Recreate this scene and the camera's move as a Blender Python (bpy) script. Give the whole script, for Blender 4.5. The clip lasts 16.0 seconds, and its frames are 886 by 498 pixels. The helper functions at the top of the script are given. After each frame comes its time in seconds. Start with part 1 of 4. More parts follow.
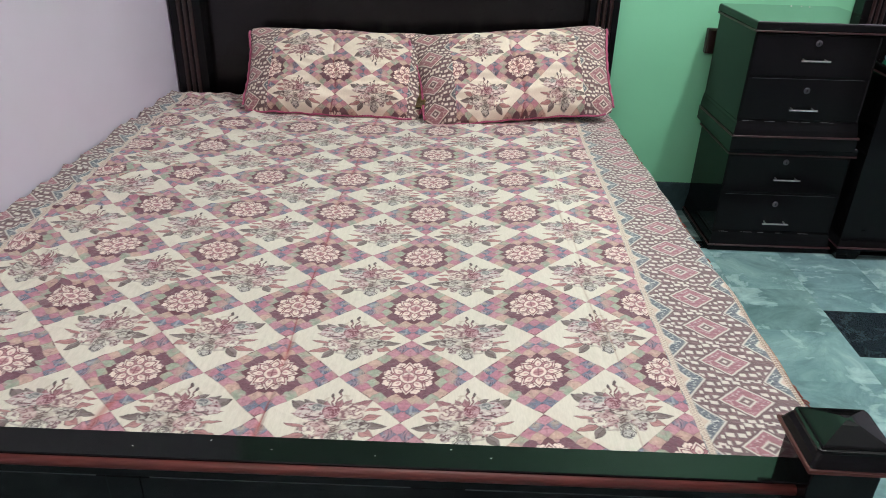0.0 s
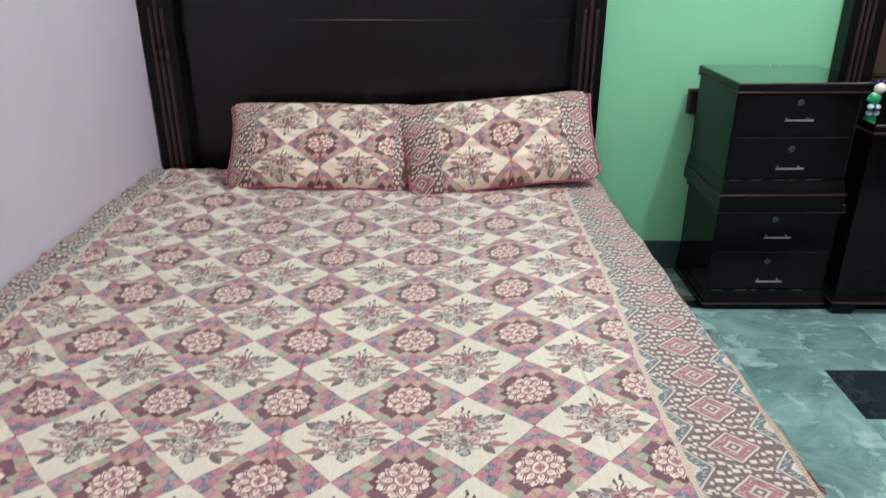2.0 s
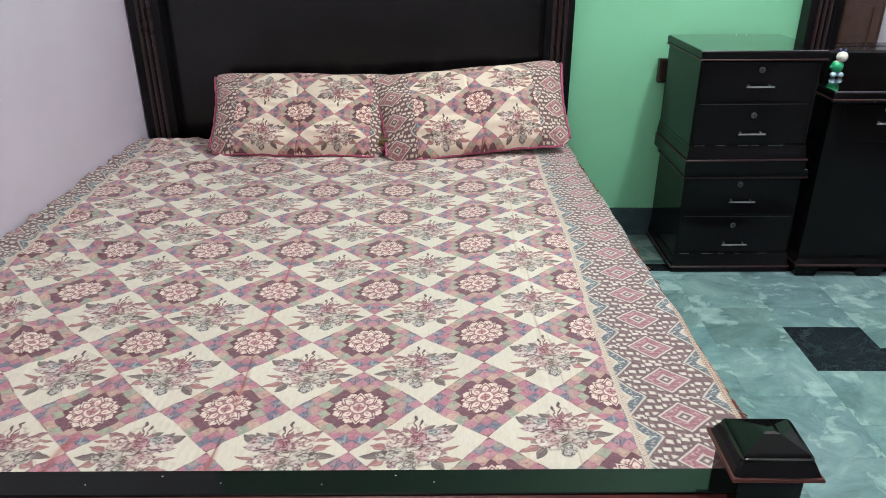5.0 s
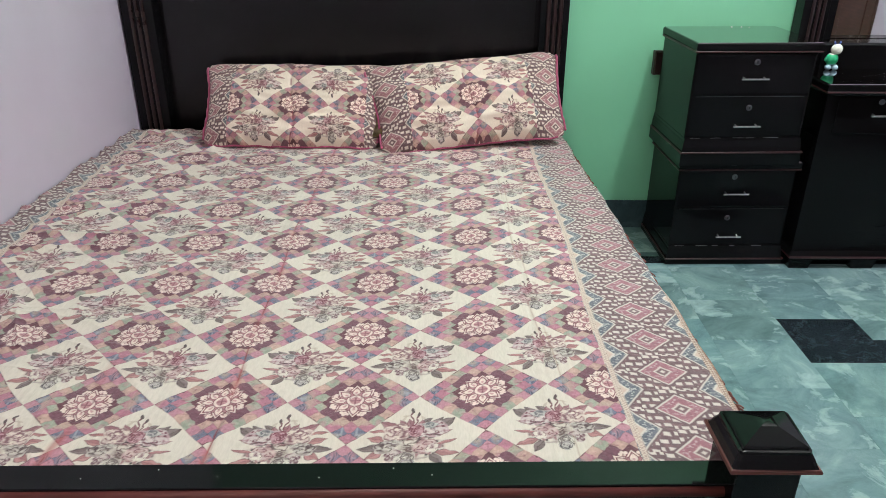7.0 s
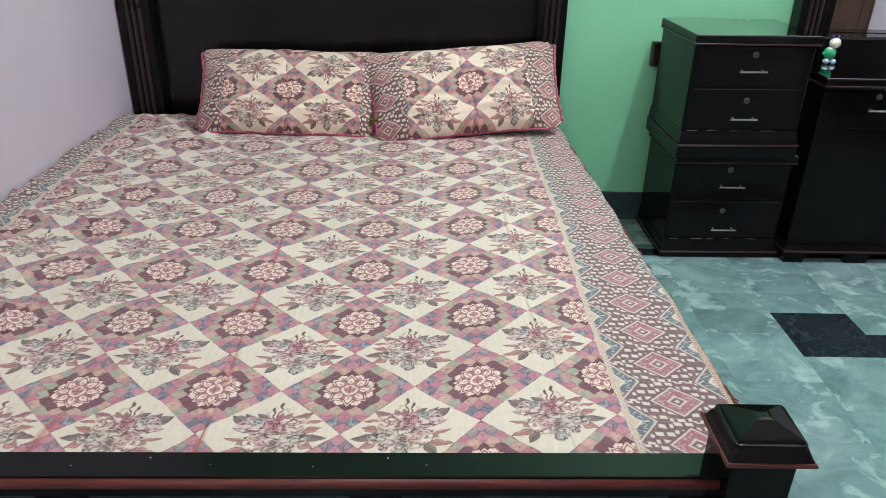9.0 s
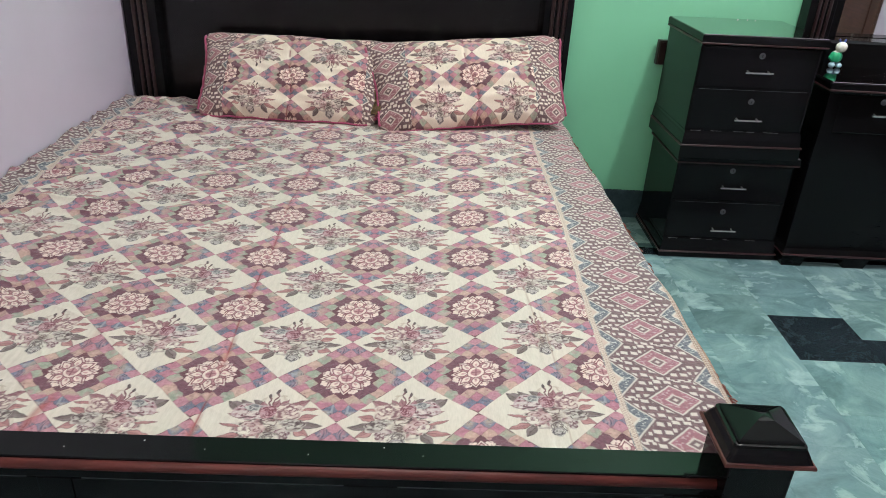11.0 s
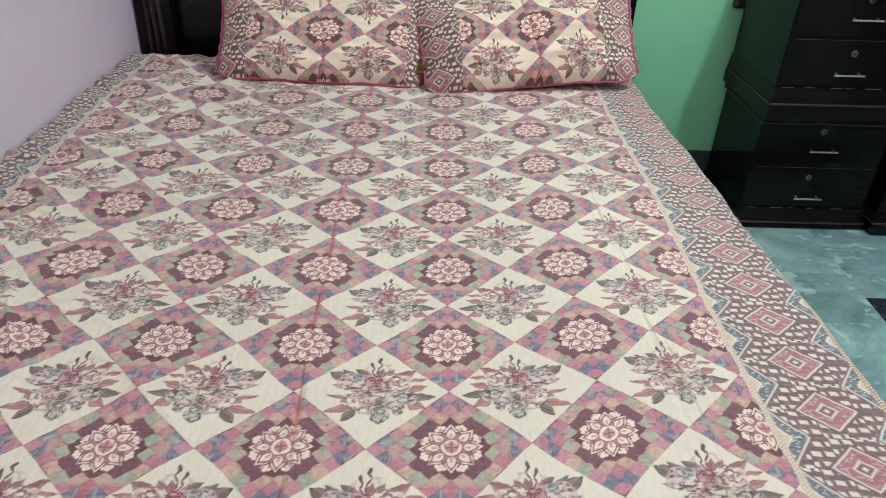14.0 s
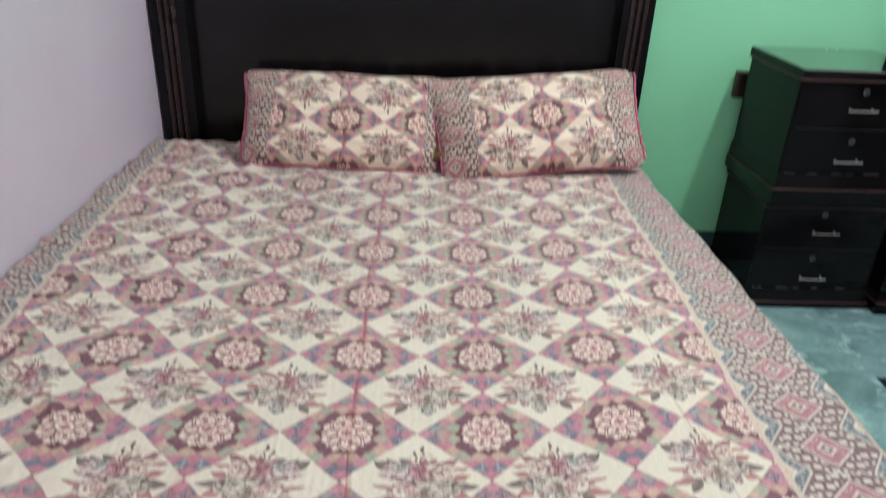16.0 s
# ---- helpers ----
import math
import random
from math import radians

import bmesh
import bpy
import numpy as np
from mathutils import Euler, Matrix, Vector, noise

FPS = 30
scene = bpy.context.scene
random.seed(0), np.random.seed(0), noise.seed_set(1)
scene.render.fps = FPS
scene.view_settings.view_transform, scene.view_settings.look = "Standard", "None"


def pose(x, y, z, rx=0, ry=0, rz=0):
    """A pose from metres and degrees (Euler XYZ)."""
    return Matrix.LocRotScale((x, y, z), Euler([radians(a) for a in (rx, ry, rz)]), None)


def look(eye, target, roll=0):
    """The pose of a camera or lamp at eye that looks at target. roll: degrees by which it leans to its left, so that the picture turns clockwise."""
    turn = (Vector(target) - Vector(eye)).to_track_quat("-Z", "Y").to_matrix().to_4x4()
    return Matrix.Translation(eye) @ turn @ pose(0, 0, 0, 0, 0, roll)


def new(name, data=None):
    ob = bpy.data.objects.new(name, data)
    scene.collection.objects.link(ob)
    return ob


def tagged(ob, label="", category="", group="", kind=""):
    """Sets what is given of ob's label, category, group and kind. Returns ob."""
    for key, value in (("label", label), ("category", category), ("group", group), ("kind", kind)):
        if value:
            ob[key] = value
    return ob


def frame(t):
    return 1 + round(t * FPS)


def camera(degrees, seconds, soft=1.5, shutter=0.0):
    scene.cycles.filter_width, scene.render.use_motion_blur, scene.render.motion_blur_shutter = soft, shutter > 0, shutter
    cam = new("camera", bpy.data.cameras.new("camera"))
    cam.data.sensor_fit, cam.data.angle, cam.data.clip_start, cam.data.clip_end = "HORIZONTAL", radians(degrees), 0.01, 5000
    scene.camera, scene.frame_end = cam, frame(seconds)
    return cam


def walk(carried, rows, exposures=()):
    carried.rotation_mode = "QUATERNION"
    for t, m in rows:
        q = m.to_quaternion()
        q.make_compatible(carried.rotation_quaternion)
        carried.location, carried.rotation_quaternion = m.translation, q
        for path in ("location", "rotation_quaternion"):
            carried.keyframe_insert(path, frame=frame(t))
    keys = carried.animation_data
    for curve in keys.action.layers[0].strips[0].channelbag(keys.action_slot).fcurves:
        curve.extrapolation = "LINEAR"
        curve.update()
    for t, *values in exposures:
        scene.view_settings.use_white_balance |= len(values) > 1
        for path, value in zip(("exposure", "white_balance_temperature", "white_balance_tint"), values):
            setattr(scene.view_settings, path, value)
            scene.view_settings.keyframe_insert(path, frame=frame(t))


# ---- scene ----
cam = camera(63.0, 16.0, 0.6, 0.5)
PATH = [
    (0, (0.281, 0.116, 1.465), (0.233, 1.889, 0.541), 1.8),
    (0.5, (0.249, 0.122, 1.468), (0.203, 1.885, 0.526), 1.9),
    (1, (0.247, 0.151, 1.457), (0.246, 1.899, 0.484), 2.6),
    (1.5, (0.259, 0.207, 1.481), (0.202, 1.97, 0.538), 1.3),
    (2, (0.275, 0.197, 1.514), (0.253, 2.032, 0.717), 0.1),
    (2.5, (0.268, 0.123, 1.522), (0.314, 1.993, 0.817), 0.8),
    (3, (0.295, 0.076, 1.529), (0.266, 1.961, 0.86), -0.5),
    (3.5, (0.367, 0.039, 1.522), (0.267, 1.911, 0.826), -1.1),
    (4, (0.371, 0.044, 1.504), (0.282, 1.888, 0.736), -1.2),
    (4.5, (0.378, 0.057, 1.494), (0.34, 1.879, 0.67), -0.3),
    (7, (0.368, 0.07, 1.488), (0.368, 1.875, 0.627), 0.2),
    (7.5, (0.364, 0.069, 1.488), (0.368, 1.873, 0.624), 0.7),
    (8, (0.364, 0.066, 1.485), (0.367, 1.87, 0.622), 1.0),
    (8.5, (0.363, 0.074, 1.483), (0.368, 1.863, 0.589), 0.9),
    (9, (0.36, 0.081, 1.481), (0.38, 1.874, 0.595), 1.2),
    (11.5, (0.336, 0.095, 1.464), (0.367, 1.872, 0.549), 3.3),
    (12, (0.29, 0.107, 1.46), (0.324, 1.872, 0.519), 3.2),
    (12.5, (0.268, 0.143, 1.466), (0.236, 1.911, 0.532), 3.7),
    (13, (0.245, 0.292, 1.473), (0.173, 2.055, 0.532), 2.2),
    (13.5, (0.224, 0.409, 1.463), (0.055, 2.121, 0.443), 2.5),
    (14, (0.141, 0.463, 1.453), (0.179, 2.159, 0.394), 2.5),
    (14.5, (0.054, 0.461, 1.446), (0.103, 2.15, 0.376), 3.4),
    (15, (0.046, 0.458, 1.438), (0.142, 2.121, 0.332), 3.4),
    (15.5, (0.048, 0.454, 1.445), (0.134, 2.131, 0.358), 3.2),
    (16, (0.044, 0.438, 1.506), (0.102, 2.23, 0.62), 2.7),
]
walk(cam, [(t, look(eye, target, roll)) for t, eye, target, roll in PATH], ((0, 0.04), (2, 0.05), (2.6, 0.12), (3, 0.20), (3.5, 0.22), (4, 0.16), (4.5, 0.12), (7, 0.03), (12, 0.03), (13.5, 0.0), (14, -0.03), (15.5, -0.03), (16, 0.0)))

# ---- light ----
world = bpy.data.worlds.new("world")
scene.world = world
world.use_nodes = True
world.node_tree.nodes["Background"].inputs[0].default_value = (0.6, 0.7, 0.8, 1)
world.node_tree.nodes["Background"].inputs[1].default_value = 0.05

WALL_W, WALL_E, WALL_N, WALL_S, TOP = -1.04, 3.3, 3.47, -2.4, 3.55


# ---- materials ----
def srgb(r, g, b):
    return tuple(((c / 255 + 0.055) / 1.055) ** 2.4 if c > 10 else c / 255 / 12.92 for c in (r, g, b)) + (1.0,)


def material(name):
    m = bpy.data.materials.new(name)
    m.use_nodes = True
    t = m.node_tree
    return m, t, t.nodes["Principled BSDF"]


def node(t, kind, **values):
    n = t.nodes.new(kind)
    for key, v in values.items():
        n.inputs[key.replace("_", " ")].default_value = v
    return n


def ramp(t, source, stops):
    n = t.nodes.new("ShaderNodeValToRGB")
    while len(n.color_ramp.elements) < len(stops):
        n.color_ramp.elements.new(0.5)
    for e, (at, colour) in zip(n.color_ramp.elements, stops):
        e.position, e.color = at, colour
    t.links.new(source, n.inputs[0])
    return n.outputs[0]


def mix(t, fac, a, b, mode="MIX"):
    n = t.nodes.new("ShaderNodeMix")
    n.data_type, n.blend_type = "RGBA", mode
    for socket, v in ((n.inputs[0], fac), (n.inputs[6], a), (n.inputs[7], b)):
        if isinstance(v, (int, float, tuple)):
            socket.default_value = v
        else:
            t.links.new(v, socket)
    return n.outputs[2]


def noise_fac(t, scale, detail=4, rough=0.55, coords="Object", stretch=(1, 1, 1), shift=None, warp=0.0):
    c = t.nodes.new("ShaderNodeTexCoord")
    m = t.nodes.new("ShaderNodeMapping")
    m.inputs["Scale"].default_value = stretch
    t.links.new(c.outputs[coords], m.inputs[0])
    if shift is not None:
        t.links.new(shift, m.inputs["Location"])
    n = node(t, "ShaderNodeTexNoise", Scale=scale, Detail=detail, Roughness=rough, Distortion=warp)
    t.links.new(m.outputs[0], n.inputs["Vector"])
    return n.outputs[0]


def bump(t, bsdf, height, strength, distance):
    n = node(t, "ShaderNodeBump", Strength=strength, Distance=distance)
    t.links.new(height, n.inputs["Height"])
    t.links.new(n.outputs[0], bsdf.inputs["Normal"])


def paint_material(name, colour, rough=0.55):
    m, t, b = material(name)
    big, small = noise_fac(t, 1.3, 5), noise_fac(t, 90, 3)
    dark = tuple(c * 0.93 for c in colour[:3]) + (1,)
    light = tuple(min(1, c * 1.04) for c in colour[:3]) + (1,)
    t.links.new(ramp(t, big, [(0.3, dark), (0.7, light)]), b.inputs["Base Color"])
    b.inputs["Roughness"].default_value = rough
    bump(t, b, small, 0.12, 0.002)
    return m


def wood_material(name, dark, light, rough, coat=0.0):
    m, t, b = material(name)
    grain = noise_fac(t, 9, 6, 0.6, stretch=(1, 1, 9), warp=0.6)
    t.links.new(ramp(t, grain, [(0.3, dark), (0.75, light)]), b.inputs["Base Color"])
    smear = noise_fac(t, 3.5, 5)
    t.links.new(ramp(t, smear, [(0.3, (rough * 0.8,) * 3 + (1,)), (0.75, (rough * 1.5,) * 3 + (1,))]), b.inputs["Roughness"])
    b.inputs["Coat Weight"].default_value = coat
    b.inputs["Coat Roughness"].default_value = 0.06
    bump(t, b, noise_fac(t, 40, 3, stretch=(1, 1, 6)), 0.012, 0.001)
    return m


def plain_material(name, colour, rough, metal=0.0):
    m, t, b = material(name)
    wear = noise_fac(t, 60, 3)
    dark = tuple(c * 0.85 for c in colour[:3]) + (1,)
    t.links.new(ramp(t, wear, [(0.35, dark), (0.6, colour)]), b.inputs["Base Color"])
    b.inputs["Roughness"].default_value = rough
    b.inputs["Metallic"].default_value = metal
    return m


def marble_material(name, stops, vein, vein_amount, rough):
    m, t, b = material(name)
    info = t.nodes.new("ShaderNodeObjectInfo")
    mult = node(t, "ShaderNodeMath")
    mult.operation = "MULTIPLY"
    mult.inputs[1].default_value = 40.0
    t.links.new(info.outputs["Random"], mult.inputs[0])
    comb = t.nodes.new("ShaderNodeCombineXYZ")
    for k in range(3):
        t.links.new(mult.outputs[0], comb.inputs[k])
    cloud = noise_fac(t, 4.2, 7, 0.66, stretch=(1, 1.25, 1), shift=comb.outputs[0], warp=0.9)
    base = ramp(t, cloud, stops)
    shade = ramp(t, info.outputs["Random"], [(0.0, (0.62, 0.63, 0.64, 1)), (0.22, (0.92, 0.91, 0.88, 1)), (0.45, (1.10, 1.14, 1.13, 1)), (0.62, (0.80, 0.82, 0.85, 1)), (0.8, (1.0, 0.98, 0.98, 1)), (1.0, (1.26, 1.24, 1.22, 1))])
    base = mix(t, 1.0, base, shade, "MULTIPLY")
    veins = noise_fac(t, 2.3, 8, 0.68, stretch=(1.4, 0.9, 1), shift=comb.outputs[0], warp=1.2)
    line = ramp(t, veins, [(0.485, (0, 0, 0, 1)), (0.5, (vein_amount,) * 3 + (1,)), (0.52, (0, 0, 0, 1))])
    base = mix(t, line, base, vein)
    spots = ramp(t, noise_fac(t, 7, 7, 0.62, shift=comb.outputs[0], warp=0.5), [(0.555, (0, 0, 0, 1)), (0.575, (0.30, 0.30, 0.30, 1)), (0.68, (0.7, 0.7, 0.7, 1))])
    base = mix(t, spots, base, tuple(min(1, c * 1.22) for c in stops[-1][1][:3]) + (1,))
    t.links.new(base, b.inputs["Base Color"])
    t.links.new(ramp(t, noise_fac(t, 5, 4), [(0.3, (rough * 0.7,) * 3 + (1,)), (0.8, (rough * 1.6,) * 3 + (1,))]), b.inputs["Roughness"])
    return m


def cloth_material(name, colour=None):
    m, t, b = material(name)
    if colour:
        t.links.new(ramp(t, noise_fac(t, 200, 3), [(0.3, tuple(c * 0.6 for c in colour[:3]) + (1,)), (0.7, colour)]), b.inputs["Base Color"])
    else:
        a = t.nodes.new("ShaderNodeVertexColor")
        a.layer_name = "print"
        fade = ramp(t, noise_fac(t, 2.0, 5), [(0.3, (0.93, 0.92, 0.9, 1)), (0.7, (1.04, 1.03, 1.0, 1))])
        col = mix(t, 1.0, a.outputs[0], fade, "MULTIPLY")
        thread = ramp(t, noise_fac(t, 260, 2, stretch=(1, 0.25, 1)), [(0.3, (0.94, 0.935, 0.93, 1)), (0.65, (1.03, 1.03, 1.03, 1))])
        t.links.new(mix(t, 1.0, col, thread, "MULTIPLY"), b.inputs["Base Color"])
    b.inputs["Roughness"].default_value = 0.85
    b.inputs["Sheen Weight"].default_value = 0.15
    w = t.nodes.new("ShaderNodeTexWave")
    w.inputs["Scale"].default_value = 95.0
    w.inputs["Distortion"].default_value = 1.5
    w.inputs["Detail"].default_value = 2.0
    c = t.nodes.new("ShaderNodeTexCoord")
    t.links.new(c.outputs["Object"], w.inputs["Vector"])
    height = w.outputs["Fac"]
    if not colour:
        # the dark patches are woven thicker and pucker
        thick = ramp(t, a.outputs[0], [(0.10, (1, 1, 1, 1)), (0.55, (0.12, 0.12, 0.12, 1))])
        pucker = mix(t, 1.0, ramp(t, noise_fac(t, 75, 3, 0.6, stretch=(1, 0.8, 1), warp=0.8), [(0.3, (0, 0, 0, 1)), (0.75, (1, 1, 1, 1))]), thick, "MULTIPLY")
        height = mix(t, 0.95, height, pucker)
    bump(t, b, height, 0.10 if colour else 0.55, 0.0012 if colour else 0.0035)
    return m


GREEN = paint_material("green_wall_paint", srgb(134, 208, 166), 0.45)
LILAC = paint_material("lilac_wall_paint", srgb(207, 195, 211), 0.5)
WHITE = paint_material("ceiling_paint", srgb(232, 232, 228), 0.7)
DARK = wood_material("black_polished_wood", srgb(15, 15, 17), srgb(18, 18, 19), 0.085, 0.0)
DARK.node_tree.links.remove(DARK.node_tree.nodes["Principled BSDF"].inputs["Normal"].links[0])
DARK.node_tree.nodes["Principled BSDF"].inputs["Specular IOR Level"].default_value = 0.16
LID = wood_material("black_lacquered_wood", srgb(10, 8, 9), srgb(18, 14, 14), 0.045, 1.0)
LID.node_tree.links.remove(LID.node_tree.nodes["Principled BSDF"].inputs["Normal"].links[0])
LID.node_tree.nodes["Principled BSDF"].inputs["Specular IOR Level"].default_value = 0.85
SATIN = wood_material("dark_satin_wood", srgb(11, 10, 11), srgb(17, 15, 16), 0.20)
SATIN.node_tree.links.remove(SATIN.node_tree.nodes["Principled BSDF"].inputs["Normal"].links[0])
SATIN.node_tree.nodes["Principled BSDF"].inputs["Specular IOR Level"].default_value = 0.35
DULL = plain_material("dull_steel", srgb(112, 112, 116), 0.45, 1.0)
BEAD = wood_material("red_brown_bead", srgb(70, 28, 23), srgb(106, 45, 37), 0.5, 0.0)
BEAD_DARK = wood_material("dark_red_bead", srgb(40, 15, 17), srgb(66, 25, 26), 0.35)
FLUTE = wood_material("dark_brown_fluted_wood", srgb(26, 15, 14), srgb(47, 27, 24), 0.3, 0.0)
BROWN = wood_material("brown_door_wood", srgb(66, 42, 32), srgb(96, 62, 46), 0.35, 0.1)
STEEL = plain_material("brushed_steel", srgb(214, 212, 208), 0.30, 1.0)
# pale grey for worn polish and the broken highlights on it
WORN_GLINT = plain_material("worn_polish_and_glint", srgb(128, 130, 132), 0.5)
# grey that stands in for highlights along drawer and panel edges
EDGE_HIGHLIGHT = plain_material("painted_edge_highlight", srgb(52, 58, 62), 0.4)
SOCKET = plain_material("brown_plastic", srgb(44, 28, 24), 0.35)
TILE = marble_material("green_grey_marble", [(0.26, srgb(84, 112, 116)), (0.44, srgb(110, 142, 145)), (0.60, srgb(132, 164, 165)), (0.76, srgb(164, 190, 190))], srgb(84, 108, 110), 0.18, 0.16)
BLACK_TILE = marble_material("black_marble", [(0.3, srgb(30, 38, 45)), (0.7, srgb(38, 47, 54))], srgb(84, 100, 100), 0.25, 0.16)
SKIRT = marble_material("dark_grey_marble", [(0.3, srgb(44, 62, 68)), (0.7, srgb(66, 86, 92))], srgb(46, 60, 64), 0.5, 0.2)
GROUT = plain_material("cement", srgb(112, 136, 138), 0.9)
PRINT = cloth_material("printed_woven_cotton")
PIPING = cloth_material("pink_piping", colour=srgb(186, 88, 120))
FRINGE = cloth_material("red_and_cream_fringe", colour=srgb(150, 84, 74))
TICKING = cloth_material("mattress_ticking", colour=srgb(170, 150, 150))
RUFFLE = cloth_material("yellow_lining", colour=srgb(226, 196, 130))
LAMP, lamp_tree, lamp_bsdf = material("tube_glow")
lamp_bsdf.inputs["Emission Color"].default_value = (0.95, 0.98, 1, 1)
lamp_bsdf.inputs["Emission Strength"].default_value = 60
PLASTIC_W = plain_material("white_plastic", srgb(236, 232, 222), 0.3)
PLASTIC_G = plain_material("green_plastic", srgb(40, 168, 116), 0.3)
PLASTIC_B = plain_material("blue_plastic", srgb(60, 84, 160), 0.3)
PLASTIC_L = plain_material("pale_blue_plastic", srgb(176, 206, 222), 0.3)
INK = plain_material("black_plastic", srgb(20, 20, 24), 0.3)
MIRROR, mirror_tree, mirror_bsdf = material("mirror_glass")
mirror_bsdf.inputs["Base Color"].default_value = (0.68, 0.69, 0.69, 1)
mirror_bsdf.inputs["Metallic"].default_value = 1.0
mirror_bsdf.inputs["Roughness"].default_value = 0.02


# ---- mesh helpers ----
def part(name, bm, mat, parent=None, label="", smooth=False):
    me = bpy.data.meshes.new(name)
    bm.normal_update()
    bm.to_mesh(me)
    bm.free()
    me.materials.append(mat)
    if smooth:
        me.polygons.foreach_set("use_smooth", [True] * len(me.polygons))
    ob = new(name, me)
    if parent is not None:
        ob.parent = parent
    if label:
        ob["label"] = label
    return ob


def thing(name, x, y, z, turn=0.0, **tags):
    ob = new(name)
    ob.matrix_basis = pose(x, y, z, 0, 0, turn)
    return tagged(ob, **tags)


def box(x0, x1, y0, y1, z0, z1, bevel=0.0, bm=None):
    own = bmesh.new()
    bmesh.ops.create_cube(own, size=1)
    for v in own.verts:
        v.co = Vector(((x0 + x1) / 2 + v.co.x * (x1 - x0), (y0 + y1) / 2 + v.co.y * (y1 - y0), (z0 + z1) / 2 + v.co.z * (z1 - z0)))
    if bevel:
        bmesh.ops.bevel(own, geom=list(own.edges), offset=bevel, segments=2, profile=0.6, affect="EDGES")
    if bm is None:
        return own
    me = bpy.data.meshes.new("scrap")
    own.to_mesh(me)
    own.free()
    bm.from_mesh(me)
    bpy.data.meshes.remove(me)
    return bm


def loft(sections, bm=None):
    """Rectangles (x0, x1, y0, y1, z), one above another, skinned and closed."""
    bm = bm or bmesh.new()
    rings = [[bm.verts.new(p) for p in ((x0, y0, z), (x1, y0, z), (x1, y1, z), (x0, y1, z))] for x0, x1, y0, y1, z in sections]
    for a, b in zip(rings, rings[1:]):
        for k in range(4):
            bm.faces.new((a[k], a[(k + 1) % 4], b[(k + 1) % 4], b[k]))
    bm.faces.new(rings[0][::-1])
    bm.faces.new(rings[-1])
    return bm


def turned(profile, steps=20, bm=None, at=(0, 0, 0)):
    """A round body from (radius, height) pairs."""
    bm = bm or bmesh.new()
    rings = []
    for r, z in profile:
        rings.append([bm.verts.new((at[0] + r * math.cos(2 * math.pi * k / steps), at[1] + r * math.sin(2 * math.pi * k / steps), at[2] + z)) for k in range(steps)])
    for a, b in zip(rings, rings[1:]):
        for k in range(steps):
            bm.faces.new((a[k], a[(k + 1) % steps], b[(k + 1) % steps], b[k]))
    bm.faces.new(rings[0][::-1])
    bm.faces.new(rings[-1])
    return bm


def rod(points, radius, sides=8, bm=None, closed=False):
    """A round bar along points."""
    bm = bm or bmesh.new()
    pts = [Vector(p) for p in points]
    rings = []
    n = len(pts)
    for i, p in enumerate(pts):
        a, b = (pts[(i - 1) % n], pts[(i + 1) % n]) if closed else (pts[max(i - 1, 0)], pts[min(i + 1, n - 1)])
        d = (b - a).normalized()
        u = d.orthogonal().normalized() if not rings else (u - d * u.dot(d)).normalized()
        w = d.cross(u)
        rings.append([bm.verts.new(p + radius * (u * math.cos(2 * math.pi * k / sides) + w * math.sin(2 * math.pi * k / sides))) for k in range(sides)])
    pairs = list(zip(rings, rings[1:])) + ([(rings[-1], rings[0])] if closed else [])
    for a, b in pairs:
        for k in range(sides):
            bm.faces.new((a[k], a[(k + 1) % sides], b[(k + 1) % sides], b[k]))
    if not closed:
        bm.faces.new(rings[0][::-1])
        bm.faces.new(rings[-1])
    return bm


def ball(centre, radii, bm=None, steps=14):
    bm = bm or bmesh.new()
    made = bmesh.ops.create_uvsphere(bm, u_segments=steps, v_segments=steps // 2 + 2, radius=1.0)
    for v in made["verts"]:
        v.co = Vector((centre[0] + v.co.x * radii[0], centre[1] + v.co.y * radii[1], centre[2] + v.co.z * radii[2]))
    return bm


# ---- the room ----
def structure(name, bm, mat, label, category):
    return tagged(part(name, bm, mat), label=label, category=category, kind="structure")


T = 0.12
structure("wall_north", box(WALL_W, WALL_E, WALL_N, WALL_N + T, -0.1, TOP), GREEN, "mint green painted plaster wall behind the bed", "wall")
structure("wall_west", box(WALL_W - T, WALL_W, WALL_S - T, WALL_N + T, -0.1, TOP), LILAC, "pale lilac painted plaster wall beside the bed", "wall")
structure("wall_south", box(WALL_W, WALL_E, WALL_S - T, WALL_S, -0.1, TOP), LILAC, "pale lilac painted plaster wall", "wall")
DOOR_Y0, DOOR_Y1, DOOR_H = 0.62, 1.58, 2.08
bm = box(WALL_E, WALL_E + T, WALL_S - T, DOOR_Y0, -0.1, TOP)
box(WALL_E, WALL_E + T, DOOR_Y1, WALL_N + T, -0.1, TOP, bm=bm)
box(WALL_E, WALL_E + T, DOOR_Y0, DOOR_Y1, DOOR_H, TOP, bm=bm)
structure("wall_east", bm, LILAC, "pale lilac painted plaster wall with a doorway", "wall")
structure("ceiling", box(WALL_W - T, WALL_E + T, WALL_S - T, WALL_N + T, TOP, TOP + 0.1), WHITE, "plain white painted ceiling", "ceiling")
floor = structure("floor", box(WALL_W, WALL_E, WALL_S, WALL_N, -0.1, -0.004), GROUT, "green-grey marble tiled floor with black inset tiles", "floor")
SK = 0.145
structure("baseboard_north", box(WALL_W, WALL_E, WALL_N - 0.012, WALL_N, 0.0, SK, 0.002), SKIRT, "dark grey marble skirting along the green wall", "baseboard")
structure("baseboard_west", box(WALL_W, WALL_W + 0.012, WALL_S, WALL_N - 0.012, 0.0, SK, 0.002), SKIRT, "dark grey marble skirting along the lilac wall", "baseboard")
